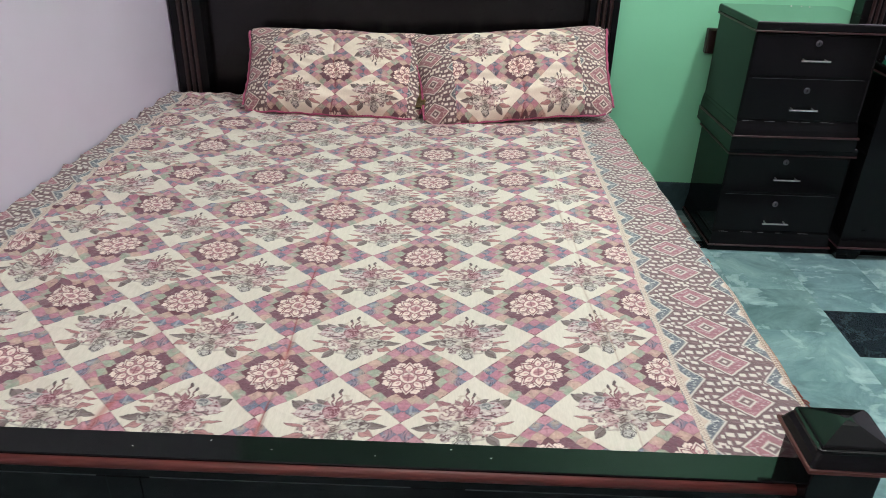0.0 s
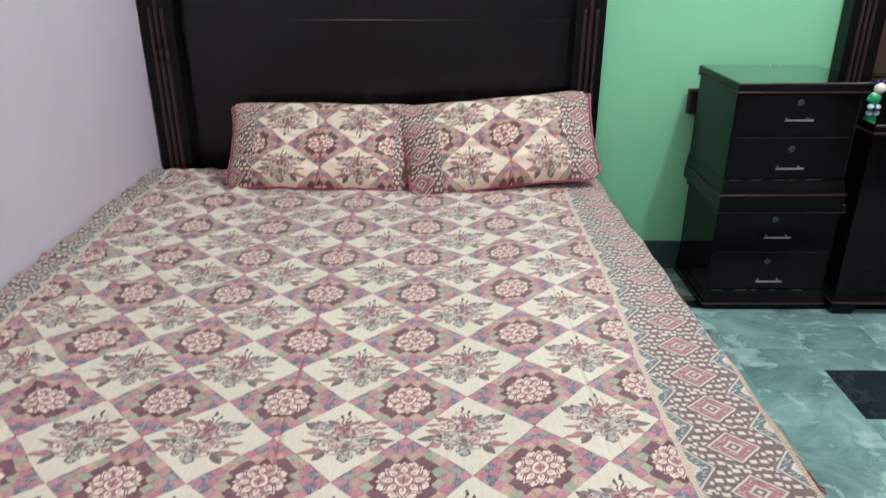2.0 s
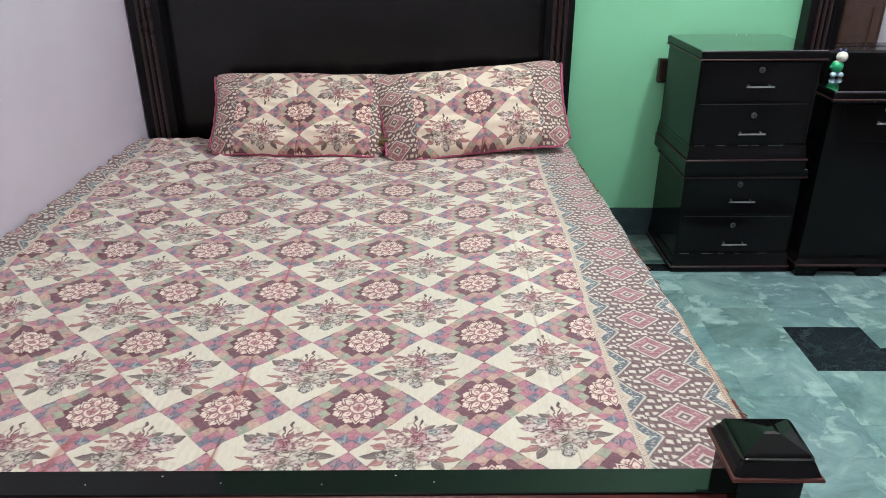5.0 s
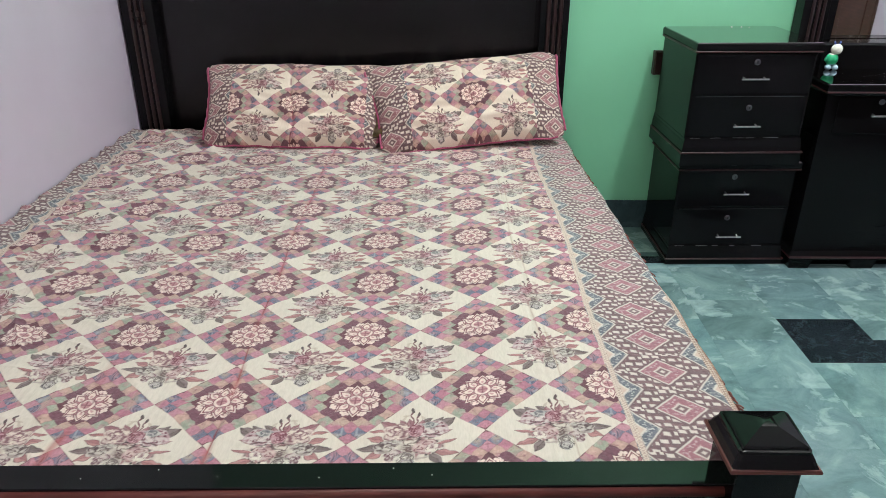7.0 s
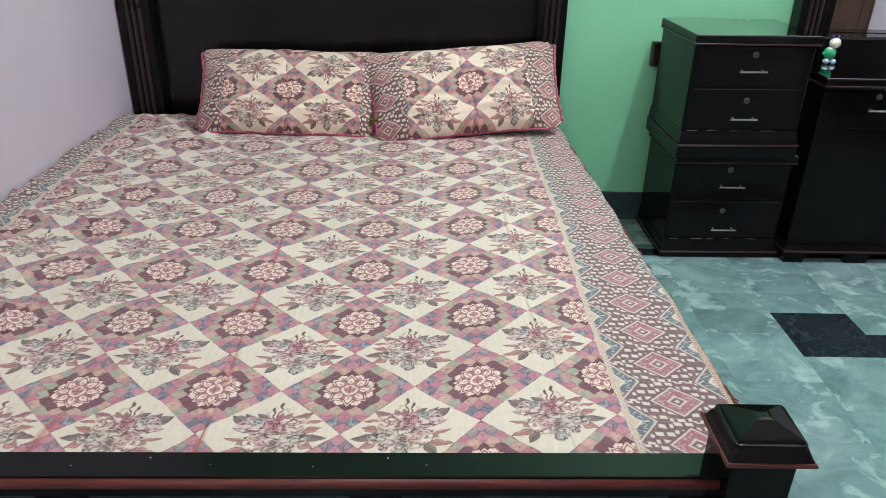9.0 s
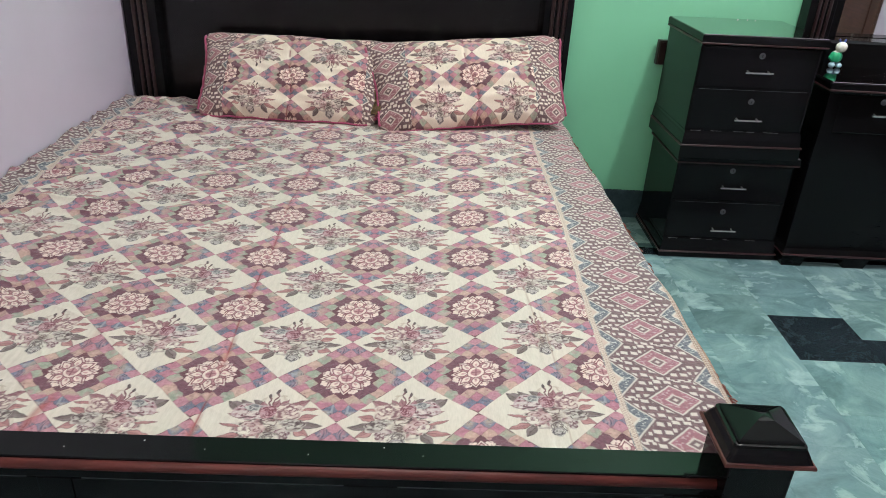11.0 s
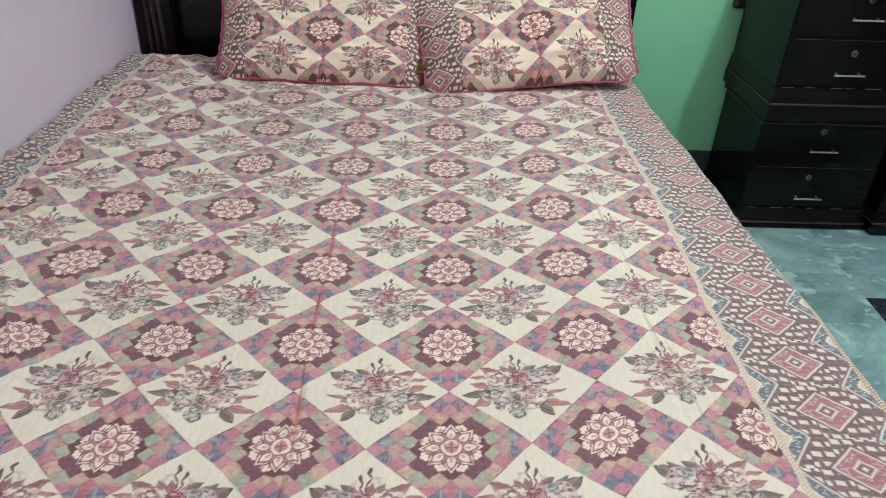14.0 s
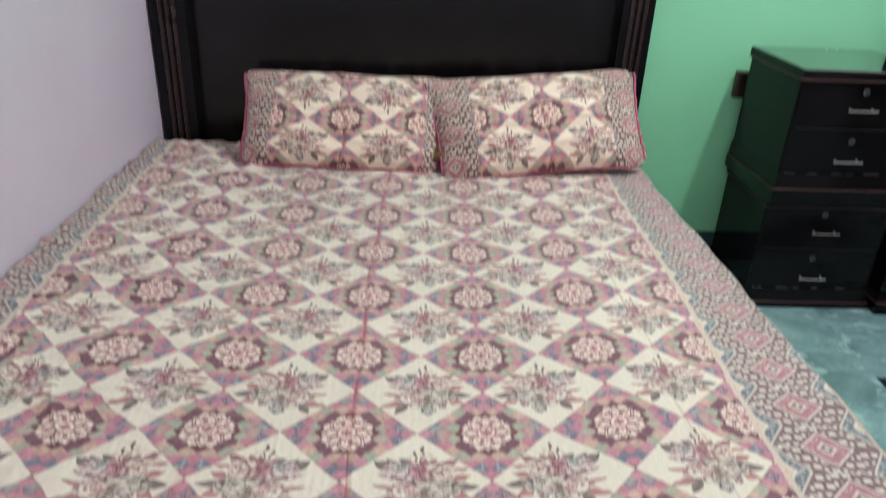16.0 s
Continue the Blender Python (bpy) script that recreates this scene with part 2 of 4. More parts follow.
structure("baseboard_south", box(WALL_W + 0.012, WALL_E, WALL_S, WALL_S + 0.012, 0.0, SK, 0.002), SKIRT, "dark grey marble skirting along the lilac wall", "baseboard")
structure("baseboard_east", box(WALL_E - 0.012, WALL_E, DOOR_Y1 + 0.08, WALL_N - 0.012, 0.0, SK, 0.002), SKIRT, "dark grey marble skirting along the lilac wall", "baseboard")

door = tagged(new("door_1"), label="closed brown wooden door with a steel tower bolt", category="door", kind="structure")
door.matrix_basis = pose(WALL_E, DOOR_Y0, 0)
W = DOOR_Y1 - DOOR_Y0
part("door_leaf", box(0.03, 0.07, 0.04, W - 0.04, 0.005, DOOR_H - 0.04, 0.003), BROWN, door)
for y0, y1 in ((0.12, W / 2 - 0.04), (W / 2 + 0.04, W - 0.12)):
    for z0, z1 in ((0.15, 0.9), (1.02, 1.92)):
        part("door_panel", box(0.018, 0.032, y0, y1, z0, z1, 0.006), BROWN, door)
part("door_frame", box(-0.02, 0.09, -0.06, 0.038, 0, DOOR_H, 0.004), BROWN, door)
part("door_frame", box(-0.02, 0.09, W - 0.038, W + 0.06, 0, DOOR_H, 0.004), BROWN, door)
part("door_frame", box(-0.02, 0.09, -0.06, W + 0.06, DOOR_H - 0.038, DOOR_H + 0.05, 0.004), BROWN, door)
part("bolt", rod([(0.012, W - 0.09, 1.25), (0.012, W - 0.09, 1.50)], 0.008), STEEL, door, "steel tower bolt")
part("door_handle", rod([(0.015, W - 0.16, 1.12), (-0.02, W - 0.16, 1.13), (-0.02, W - 0.16, 1.25), (0.015, W - 0.16, 1.26)], 0.007), STEEL, door, "steel pull handle")

# two bulbs in holders under the ceiling
def ceiling_bulb(x, y, watts, colour, label):
    bulb = thing("ceiling_bulb", x, y, TOP, label=label, category="lamp", group="ceiling bulbs")
    part("rose", turned([(0.05, -0.03), (0.05, -0.004), (0.045, 0.0)], 20), PLASTIC_W, bulb)
    part("cord", rod([(0, 0, -0.02), (0, 0, -0.17)], 0.004), PLASTIC_W, bulb)
    part("holder", turned([(0.024, -0.22), (0.026, -0.19), (0.02, -0.17), (0.008, -0.165)], 16), PLASTIC_W, bulb)
    glass = part("glass", turned([(0.004, -0.405), (0.04, -0.395), (0.068, -0.36), (0.074, -0.325), (0.062, -0.28), (0.034, -0.24), (0.022, -0.215)], 20), LAMP, bulb, "glowing frosted glass", True)
    glass.visible_shadow = False
    glow = bpy.data.lights.new("bulb_glow", "POINT")
    glow.energy, glow.shadow_soft_size, glow.color = watts, 0.065, colour
    new("bulb_glow", glow).location = (x, y, TOP - 0.34)


ceiling_bulb(1.76, 2.25, 112, (0.96, 0.985, 1.0), "cool white light bulb in a plain holder under the ceiling")
ceiling_bulb(-0.62, -1.3, 36, (1.0, 0.82, 0.60), "warm white light bulb in a plain holder under the ceiling")


# ---- the printed cloth ----
def lin(*c):
    return np.array(srgb(*c)[:3])


CREAM = lin(217, 209, 199)
MAROON, PINK = lin(106, 65, 75), lin(190, 138, 149)
PALE = lin(182, 166, 150)


def blend(img, mask, colour):
    m = np.clip(mask, 0, 1)[..., None]
    return img * (1 - m) + colour * m


def grain(x, y, cell, seed):
    """Smooth value noise, 0 to 1, its cells so many to one repeat."""
    table = np.random.RandomState(seed).rand(64, 64)
    fx, fy = x * cell + 300.0, y * cell + 300.0
    i, j = np.floor(fx).astype(int), np.floor(fy).astype(int)
    tx, ty = fx - i, fy - j
    tx, ty = tx * tx * (3 - 2 * tx), ty * ty * (3 - 2 * ty)
    g = lambda a, b: table[b % 64, a % 64]
    return (g(i, j) * (1 - tx) + g(i + 1, j) * tx) * (1 - ty) + (g(i, j + 1) * (1 - tx) + g(i + 1, j + 1) * tx) * ty


def leaf_mask(x, y, cx, cy, angle, length, width):
    a = math.radians(angle)
    u = ((x - cx) * math.cos(a) + (y - cy) * math.sin(a)) / length
    v = (-(x - cx) * math.sin(a) + (y - cy) * math.cos(a)) / width
    w = (1 - u * u) * np.where(np.abs(u) < 1, 1 - 0.35 * u, 1.0)
    return w - np.abs(v), v


def rose(img, x, y, cx, cy, rx, ry, seed, dark, mid, light, strength=1.0):
    """A full-blown woven rose: a ragged outline, curled petal edges of two tones and a dark heart."""
    dx, dy = (x - cx) / rx, (y - cy) / ry
    wob = 0.22 * (grain(x, y, 15, seed) - 0.5)
    d, th = np.hypot(dx, dy) + wob, np.arctan2(dy, dx)
    edge = 0.90 + 0.13 * np.abs(np.sin(2.5 * th + seed)) + 0.14 * (grain(x, y, 30, seed + 1) - 0.5)
    inside = np.clip((edge - d) / 0.10, 0, 1) * strength
    img = blend(img, inside, light)
    img = blend(img, inside * np.clip((grain(x * 0.8, y * 1.3, 22, seed + 2) - 0.40) * 2.6, 0, 0.7), mid)
    for k, (ring, wide) in enumerate(((0.97, 0.15), (0.74, 0.13), (0.52, 0.13), (0.30, 0.13), (0.08, 0.14))):
        curl = ring + 0.10 * np.sin(3 * th + seed * 1.7 + k * 2.1) + 0.05 * np.sin(7 * th + k)
        stroke = (wide - np.abs(d - curl)) / wide
        gap = np.clip((grain(x, y, 19, seed + 5 + k) - 0.36) * 4, 0, 1)
        img = blend(img, inside * np.clip(stroke * 1.3, 0, 1) * gap * 0.8, mid if k % 2 else dark)
        img = blend(img, inside * np.clip(stroke * 2.6 - 1.0, 0, 1) * gap * 0.9, dark)
    img = blend(img, inside * np.clip((grain(x, y * 1.4, 46, seed + 12) - 0.60) * 3.2, 0, 0.8), dark)
    return blend(img, inside * np.clip((0.38 - grain(x, y * 1.4, 36, seed + 13)) * 4, 0, 0.85), light)


def spray_leaf(img, x, y, cx, cy, angle, length, width, tone, rim, fade=0.9):
    """One leaf with a darker rim, a lit half and a vein."""
    m, v = leaf_mask(x, y, cx, cy, angle, length, width)
    worn = 0.55 + 0.7 * grain(x, y, 40, int(abs(cx) * 900) + 3)
    img = blend(img, np.clip((m + 0.20) * 5, 0, 1) * fade * worn, rim)
    img = blend(img, np.clip(m * 5, 0, 1) * fade, tone)
    img = blend(img, np.clip(np.minimum(m * 4, v * 3), 0, 1) * 0.55, tone * 1.25 + 0.05)
    return blend(img, np.clip(np.minimum(m * 4, (0.10 - np.abs(v)) * 9), 0, 1) * 0.8 * worn, rim)


def bouquet(img, x, y):
    """Roses, buds and leaves on the cream diamond; x, y from the diamond's middle in pattern repeats."""
    x, y = x + 0.016 * (grain(x, y, 26, 1) - 0.5), y + 0.016 * (grain(x, y, 26, 2) - 0.5)
    slate, mauve, rust = lin(120, 104, 105), lin(152, 106, 114), lin(172, 122, 122)
    ink, wine = lin(76, 58, 62), lin(112, 62, 74)
    # a tangle of small leaves behind the blooms
    d = np.hypot((x + 0.02) / 0.225, (y + 0.02) / 0.185) + 0.6 * (grain(x, y, 13, 70) - 0.5)
    tangle = np.clip((1.0 - d) * 5, 0, 1)
    img = blend(img, tangle * np.clip((grain(x, y * 1.2, 24, 71) - 0.36) * 3, 0, 0.5), lin(176, 158, 158))
    img = blend(img, tangle * np.clip((grain(x, y * 1.3, 34, 72) - 0.50) * 4, 0, 0.85), mauve)
    img = blend(img, tangle * np.clip((grain(x, y * 1.3, 34, 73) - 0.56) * 4, 0, 0.9), slate)
    img = blend(img, tangle * np.clip((grain(x, y * 1.5, 44, 74) - 0.58) * 5, 0, 0.95), ink)
    # pale curls and the two tall buds
    for x0, y0, ang, far in ((-0.100, 0.250, 60, 0.050), (-0.085, 0.275, 10, 0.040), (0.045, 0.245, 130, 0.040)):
        m, _ = leaf_mask(x, y, x0, y0, ang, far, 0.012)
        img = blend(img, np.clip((m + 0.1) * 3, 0, 1) * 0.7, lin(188, 174, 160))
    for pts in (((-0.040, 0.155), (-0.030, 0.225), (-0.055, 0.285), (-0.044, 0.335)), ((-0.020, 0.155), (0.002, 0.205), (-0.008, 0.245), (0.004, 0.290))):
        for (xa, ya), (xb, yb) in zip(pts, pts[1:]):
            ang = math.degrees(math.atan2(yb - ya, xb - xa))
            m, _ = leaf_mask(x, y, (xa + xb) / 2, (ya + yb) / 2, ang, math.hypot(xb - xa, yb - ya) * 0.66, 0.0085)
            img = blend(img, np.clip((m + 0.1) * 4, 0, 1), lin(128, 94, 98))
        m, _ = leaf_mask(x, y, pts[-1][0], pts[-1][1], 95, 0.028, 0.013)
        img = blend(img, np.clip((m + 0.1) * 4, 0, 1), lin(98, 82, 84))
    for cx, cy, ang, length, width, tone, rim in (
            (-0.225, 0.185, 148, 0.058, 0.028, mauve, wine), (-0.285, 0.125, 172, 0.060, 0.012, rust, wine), (-0.305, 0.045, 160, 0.055, 0.022, rust, wine),
            (-0.335, -0.045, 186, 0.068, 0.026, slate, ink), (-0.300, -0.125, 205, 0.048, 0.030, rust, wine),
            (0.075, 0.200, 40, 0.042, 0.020, slate, ink), (0.160, 0.175, 48, 0.052, 0.026, slate, ink), (0.235, 0.160, 40, 0.055, 0.030, slate, ink),
            (0.195, 0.055, 12, 0.062, 0.018, mauve, wine), (0.215, -0.055, 14, 0.062, 0.016, rust, wine), (0.215, -0.175, -14, 0.066, 0.022, rust, wine),
            (0.135, -0.225, -52, 0.052, 0.026, slate, ink), (-0.110, 0.185, 118, 0.050, 0.022, mauve, wine), (0.165, 0.115, 28, 0.05, 0.02, mauve, wine),
            (-0.235, -0.075, 200, 0.055, 0.022, slate, ink), (-0.060, 0.190, 100, 0.040, 0.018, mauve, wine), (0.030, 0.175, 78, 0.040, 0.017, mauve, wine)):
        img = spray_leaf(img, x, y, cx * 0.97, cy, ang, length * 1.28, width * 1.3, tone, rim)
    for cx, cy, rx, ry, seed, dark, mid, light, strength in (
            (-0.185, -0.050, 0.125, 0.078, 17, lin(88, 68, 72), lin(146, 128, 130), lin(202, 196, 188), 0.95),
            (-0.045, -0.070, 0.115, 0.088, 41, lin(96, 72, 74), lin(156, 136, 132), lin(214, 206, 196), 0.95),
            (0.060, -0.085, 0.100, 0.076, 37, lin(120, 70, 82), lin(172, 130, 136), lin(210, 190, 186), 0.9),
            (0.105, -0.108, 0.050, 0.048, 39, lin(122, 84, 96), lin(186, 162, 164), lin(226, 220, 210), 1.0),
            (-0.155, 0.105, 0.115, 0.095, 11, lin(128, 88, 98), lin(188, 160, 158), lin(224, 213, 202), 0.95),
            (0.110, 0.095, 0.135, 0.096, 5, lin(110, 62, 76), lin(164, 120, 132), lin(212, 200, 198), 1.0),
            (0.085, 0.140, 0.075, 0.040, 8, lin(96, 96, 104), lin(138, 138, 144), lin(190, 188, 184), 0.85),
            (-0.015, 0.100, 0.070, 0.076, 29, lin(108, 52, 66), lin(154, 94, 108), lin(196, 160, 166), 1.0),
            (-0.150, -0.150, 0.075, 0.064, 23, lin(104, 64, 76), lin(152, 120, 130), lin(204, 192, 188), 1.0),
            (-0.085, -0.185, 0.076, 0.070, 33, lin(88, 72, 75), lin(152, 140, 136), lin(218, 213, 204), 0.95),
            (-0.062, -0.245, 0.054, 0.050, 31, lin(72, 62, 70), lin(122, 110, 118), lin(198, 191, 188), 1.0)):
        img = rose(img, x, y, cx, cy, rx, ry, seed, dark, mid, light, strength)
    for ang, far, cx, cy in ((250, 0.05, -0.110, -0.210), (285, 0.05, -0.040, -0.215), (20, 0.06, 0.01, 0.03), (165, 0.07, -0.10, 0.02), (340, 0.06, 0.13, 0.03), (200, 0.05, 0.0, -0.02)):
        m, _ = leaf_mask(x, y, cx, cy, ang, far, 0.008)
        img = blend(img, np.clip(m * 3, 0, 1) * 0.7, ink if ang > 180 else wine)
    return img


def patchwork(img, x, y):
    """The diamond of eight by eight small patches round a lace flower; alike in its four quarters."""
    a, b = (x + y) * 8, (x - y) * 8
    a, b = a + 0.24 * (grain(x, y, 14, 3) - 0.5) + 0.12 * (grain(x, y, 40, 5) - 0.5), b + 0.24 * (grain(x, y, 14, 4) - 0.5) + 0.12 * (grain(x, y, 40, 6) - 0.5)
    i, j = np.floor(a), np.floor(b)
    u, v = np.abs(i + 0.5), np.abs(j + 0.5)
    ring, low = np.maximum(u, v), np.minimum(u, v)
    toward_x = (i + 0.5) * (j + 0.5) > 0          # nearer the corners at the two sides than those above and below
    # steps along an edge from the nearer corner: low 3.5 is the corner itself
    blue_c, sage_c, peach_c, purple = lin(116, 122, 145), lin(160, 167, 152), lin(192, 160, 150), lin(124, 85, 100)
    flick = (np.sin(i * 12.9 + j * 78.2) * 43758.5) % 1.0
    pink_c = np.where((flick > 0.55)[..., None], lin(180, 122, 139), lin(189, 137, 152))
    img = np.broadcast_to(MAROON, img.shape).copy()
    img = blend(img, (ring == 2.5) * 0.8, purple)
    outer = ring == 3.5
    for where, colour in ((outer & (low == 3.5), pink_c), (outer & (low == 2.5), blue_c), (outer & (low == 1.5), pink_c), (outer & (low == 0.5) & toward_x, peach_c),
                          (outer & (low == 0.5) & ~toward_x, sage_c), ((ring == 2.5) & (low == 2.5), pink_c),
                          ((ring == 2.5) & (low == 1.5) & toward_x, sage_c), ((ring == 2.5) & (low == 1.5) & ~toward_x, peach_c)):
        img = blend(img, where, colour)
    light = outer | ((ring == 2.5) & (low >= 1.5))
    img = img * (0.94 + 0.12 * flick + 0.30 * (grain(x, y, 44, 12) - 0.5))[..., None]
    img = blend(img, light * (grain(x, y, 15, 14) - 0.60) * 2.0, PINK)
    img = blend(img, light * (grain(x, y, 15, 15) - 0.64) * 2.2, PALE)
    fa, fb = np.abs(a - i - 0.5), np.abs(b - j - 0.5)
    blue = outer & (low == 2.5)
    stripe = np.sin((x * 42 + 2.4 * grain(x, y, 16, 19) + i * 0.37) * 6.28)
    img = blend(img, blue * np.clip((stripe + 0.3) * 1.0, 0, 1) * np.clip((grain(x, y, 34, 22) - 0.40) * 2.4, 0, 0.9), lin(78, 80, 100))
    img = blend(img, blue * np.clip((grain(x, y, 38, 25) - 0.66) * 3, 0, 0.6), lin(168, 174, 184))
    seam = np.clip((np.maximum(fa, fb) - 0.43) * 10, 0, 1) * (0.15 + 0.85 * np.clip((grain(x, y, 22, 20) - 0.3) * 2, 0, 1))
    img = blend(img, seam * light * 0.8, lin(128, 84, 98))
    img = blend(img, seam * ~light * 0.55, lin(92, 56, 66))
    img = blend(img, light * (grain(x * 0.7, y * 1.3, 52, 21) - 0.80) * 4, lin(140, 88, 102))
    # the lace flower
    x, y = x / 1.07, y / 1.07
    d, th = np.hypot(x, y) + 0.004 * (grain(x, y, 44, 24) - 0.5), np.arctan2(y, x)
    white, mauve, rosy = lin(228, 210, 203), lin(134, 84, 94), lin(188, 140, 146)
    near = np.abs(((th / (math.pi / 4)) + 0.5) % 1.0 - 0.5) * (math.pi / 4) * d      # across the nearest main petal
    dots = np.full_like(d, 9.0)
    for k in range(8):
        for off, far, r in ((0.39, 0.168, 0.0175), (0.265, 0.158, 0.0165), (0.52, 0.158, 0.0165), (0.39, 0.143, 0.0125)):
            t = k * math.pi / 4 + off
            dots = np.minimum(dots, np.hypot(x - far * math.cos(t), y - far * math.sin(t)) / r)
    img = blend(img, np.clip((0.148 - d) / 0.008, 0, 1) * 0.9, mauve)
    img = blend(img, np.clip((1.0 - dots) * 4, 0, 1), white)
    img = blend(img, np.clip((0.116 - d) / 0.006, 0, 1) * 0.75, rosy)
    ogee = (0.180 - d) * 0.72
    img = blend(img, np.clip((ogee - near + 0.003) / 0.004, 0, 1) * (d > 0.120) * (d < 0.188), white)
    img = blend(img, np.clip((ogee - 0.010 - near) / 0.004, 0, 1) * (d > 0.108) * (d < 0.172), mauve)
    s = np.clip((d - 0.064) / (0.150 - 0.064), 0, 1)
    petal = 0.028 * np.sin(math.pi * s ** 0.8)
    img = blend(img, np.clip((petal + 0.007 - near) / 0.004, 0, 1) * (s > 0) * (s < 1), mauve)
    img = blend(img, np.clip((petal - near) / 0.004, 0, 1) * (s > 0) * (s < 1), white)
    img = blend(img, np.clip((petal * 0.40 - near) / 0.004, 0, 1) * (s > 0.1) * (s < 0.5) * 0.8, rosy)
    img = blend(img, np.clip((0.068 - d) / 0.004, 0, 1), mauve)
    img = blend(img, np.clip((0.061 - d) / 0.004, 0, 1), white)
    img = blend(img, np.clip((0.040 - d) / 0.004, 0, 1), rosy)
    cross = np.minimum(np.abs(x), np.abs(y)) + 0.35 * np.maximum(0, d - 0.03)
    img = blend(img, np.clip((0.008 - cross) / 0.004, 0, 1) * (d < 0.034), lin(150, 96, 106))
    fray = np.clip((0.19 - d) / 0.01, 0, 1)
    img = blend(img, fray * np.clip((grain(x, y, 50, 28) - 0.68) * 4, 0, 0.6), mauve)
    return img * (0.92 + 0.16 * grain(x, y, 90, 27))[..., None]


def repeat_tile(size=512):
    """One repeat, with a medallion at its corners and a bouquet in its middle."""
    g = (np.arange(size) + 0.5) / size
    x, y = np.meshgrid(g, g)
    mx, my = x - np.round(x), y - np.round(y)
    cx, cy = x - 0.5, y - 0.5
    cream = np.broadcast_to(CREAM, x.shape + (3,)).copy()
    cream = bouquet(cream, cx, cy)
    patch = patchwork(np.zeros(x.shape + (3,)), mx, my)
    return blend(patch, (0.5 - np.abs(cx) - np.abs(cy)) / 0.008 + 0.5, cream)


def border_tile(size=320):
    """The edging: x across from the braid to the hem, y along one repeat of it."""
    g = (np.arange(size) + 0.5) / size
    e, n = np.meshgrid(g, g)
    n = n - 0.5
    ground, ivory = lin(114, 90, 96), lin(212, 204, 197)
    wrap = lambda cell, seed: 0.5 * (grain(e, n, cell, seed) * (0.5 - n) + grain(e, n - 1, cell, seed) * (0.5 + n)) * 2
    img = np.broadcast_to(ground, e.shape + (3,)).copy()
    img = blend(img, (wrap(30, 51) - 0.5) * 2.0, lin(144, 110, 116))
    ew, nw = e + 0.008 * (wrap(16, 52) - 0.5), n + 0.012 * (wrap(14, 53) - 0.5)
    # staircases of short dashes that follow the diamonds' edges
    step = np.floor(ew * 5.5)
    rise = (np.abs(nw) * 6.0 - np.abs(step + 0.5 - 2.75) * 0.70 + 0.08 * (wrap(12, 61) - 0.5)) * np.sign(nw + 1e-9)
    up, at = rise % 1.0, (ew * 11.0 + 0.5 * (np.floor(rise) % 2)) % 1.0
    dash = np.minimum((0.39 - np.abs(at - 0.5)) * 9, (0.28 - np.abs(up - 0.5 + 0.12 * (at - 0.5))) * 10)
    img = blend(img, dash * (0.55 + 0.8 * wrap(20, 54)), ivory)
    de = np.abs(ew - 0.5)
    d = de / 0.235 + np.abs(nw) / 0.385
    dull = lin(160, 108, 120)
    img = blend(img, (1.13 - d) * 14, ground)
    img = blend(img, (1.0 - d) * 16, ivory)
    img = blend(img, (0.91 - d) * 14, dull)
    img = blend(img, np.minimum((0.85 - d) * 8, (wrap(46, 55) - 0.52) * 4), lin(198, 170, 174))
    img = blend(img, np.minimum((0.85 - d) * 8, (0.40 - wrap(46, 56)) * 3), lin(146, 104, 114))
    img = blend(img, (0.42 - d) * 12, ivory)
    img = blend(img, (0.32 - d) * 12, lin(120, 96, 102))
    img = blend(img, (0.15 - d) * 12, ivory)
    m = 0.5 - np.abs(nw)
    for inner in (ew - 0.07, 0.92 - ew):
        t = inner / 0.19 + m / 0.45
        img = blend(img, (1.1 - t) * 12, ground)
        img = blend(img, (1.0 - t) * 12, ivory)
        img = blend(img, (0.90 - t) * 14, lin(112, 116, 126))
        img = blend(img, np.minimum((0.86 - t) * 10, (wrap(44, 57) - 0.60) * 7), lin(196, 198, 196))
        img = blend(img, np.minimum((0.86 - t) * 10, (0.36 - wrap(40, 58)) * 5), lin(78, 82, 98))
        img = blend(img, (0.36 - t) * 14, ivory)
        img = blend(img, (0.24 - t) * 14, lin(204, 182, 170))
    # lace braid on the inner side, corded hem on the outer
    for mid, half, turns in ((0.032, 0.030, 9), (0.955, 0.034, 9)):
        rope = np.clip((half - np.abs(e - mid)) * 90, 0, 1)
        img = blend(img, rope, lin(190, 171, 163) if mid < 0.5 else lin(146, 112, 100))
        for sign in (1, -1):
            thread = e - mid - sign * half * 0.62 * np.sin(n * turns * 2 * math.pi)
            img = blend(img, rope * np.clip((half * 0.26 - np.abs(thread)) * 180, 0, 1), lin(218, 204, 190))
        img = blend(img, rope * np.clip((wrap(60, 63) - 0.72) * 5, 0, 0.7), lin(134, 100, 98))
        img = blend(img, np.clip((0.005 - np.abs(e - mid - half)) * 160, 0, 1) * 0.8, lin(206, 192, 180))
    return blend(img, (e - 0.985) * 120, lin(158, 84, 74))


FIELD, EDGING = repeat_tile(), border_tile()


def sample(tile, x, y):
    """Bilinear look-up; y repeats, x is clamped to the tile or repeats with it."""
    n = tile.shape[0]
    fx, fy = x * n - 0.5, y * n - 0.5
    x0, y0 = np.floor(fx).astype(int), np.floor(fy).astype(int)
    tx, ty = (fx - x0)[..., None], (fy - y0)[..., None]
    pick = lambda a, b: tile[b % n, a % n]
    return (pick(x0, y0) * (1 - tx) + pick(x0 + 1, y0) * tx) * (1 - ty) + (pick(x0, y0 + 1) * (1 - tx) + pick(x0 + 1, y0 + 1) * tx) * ty


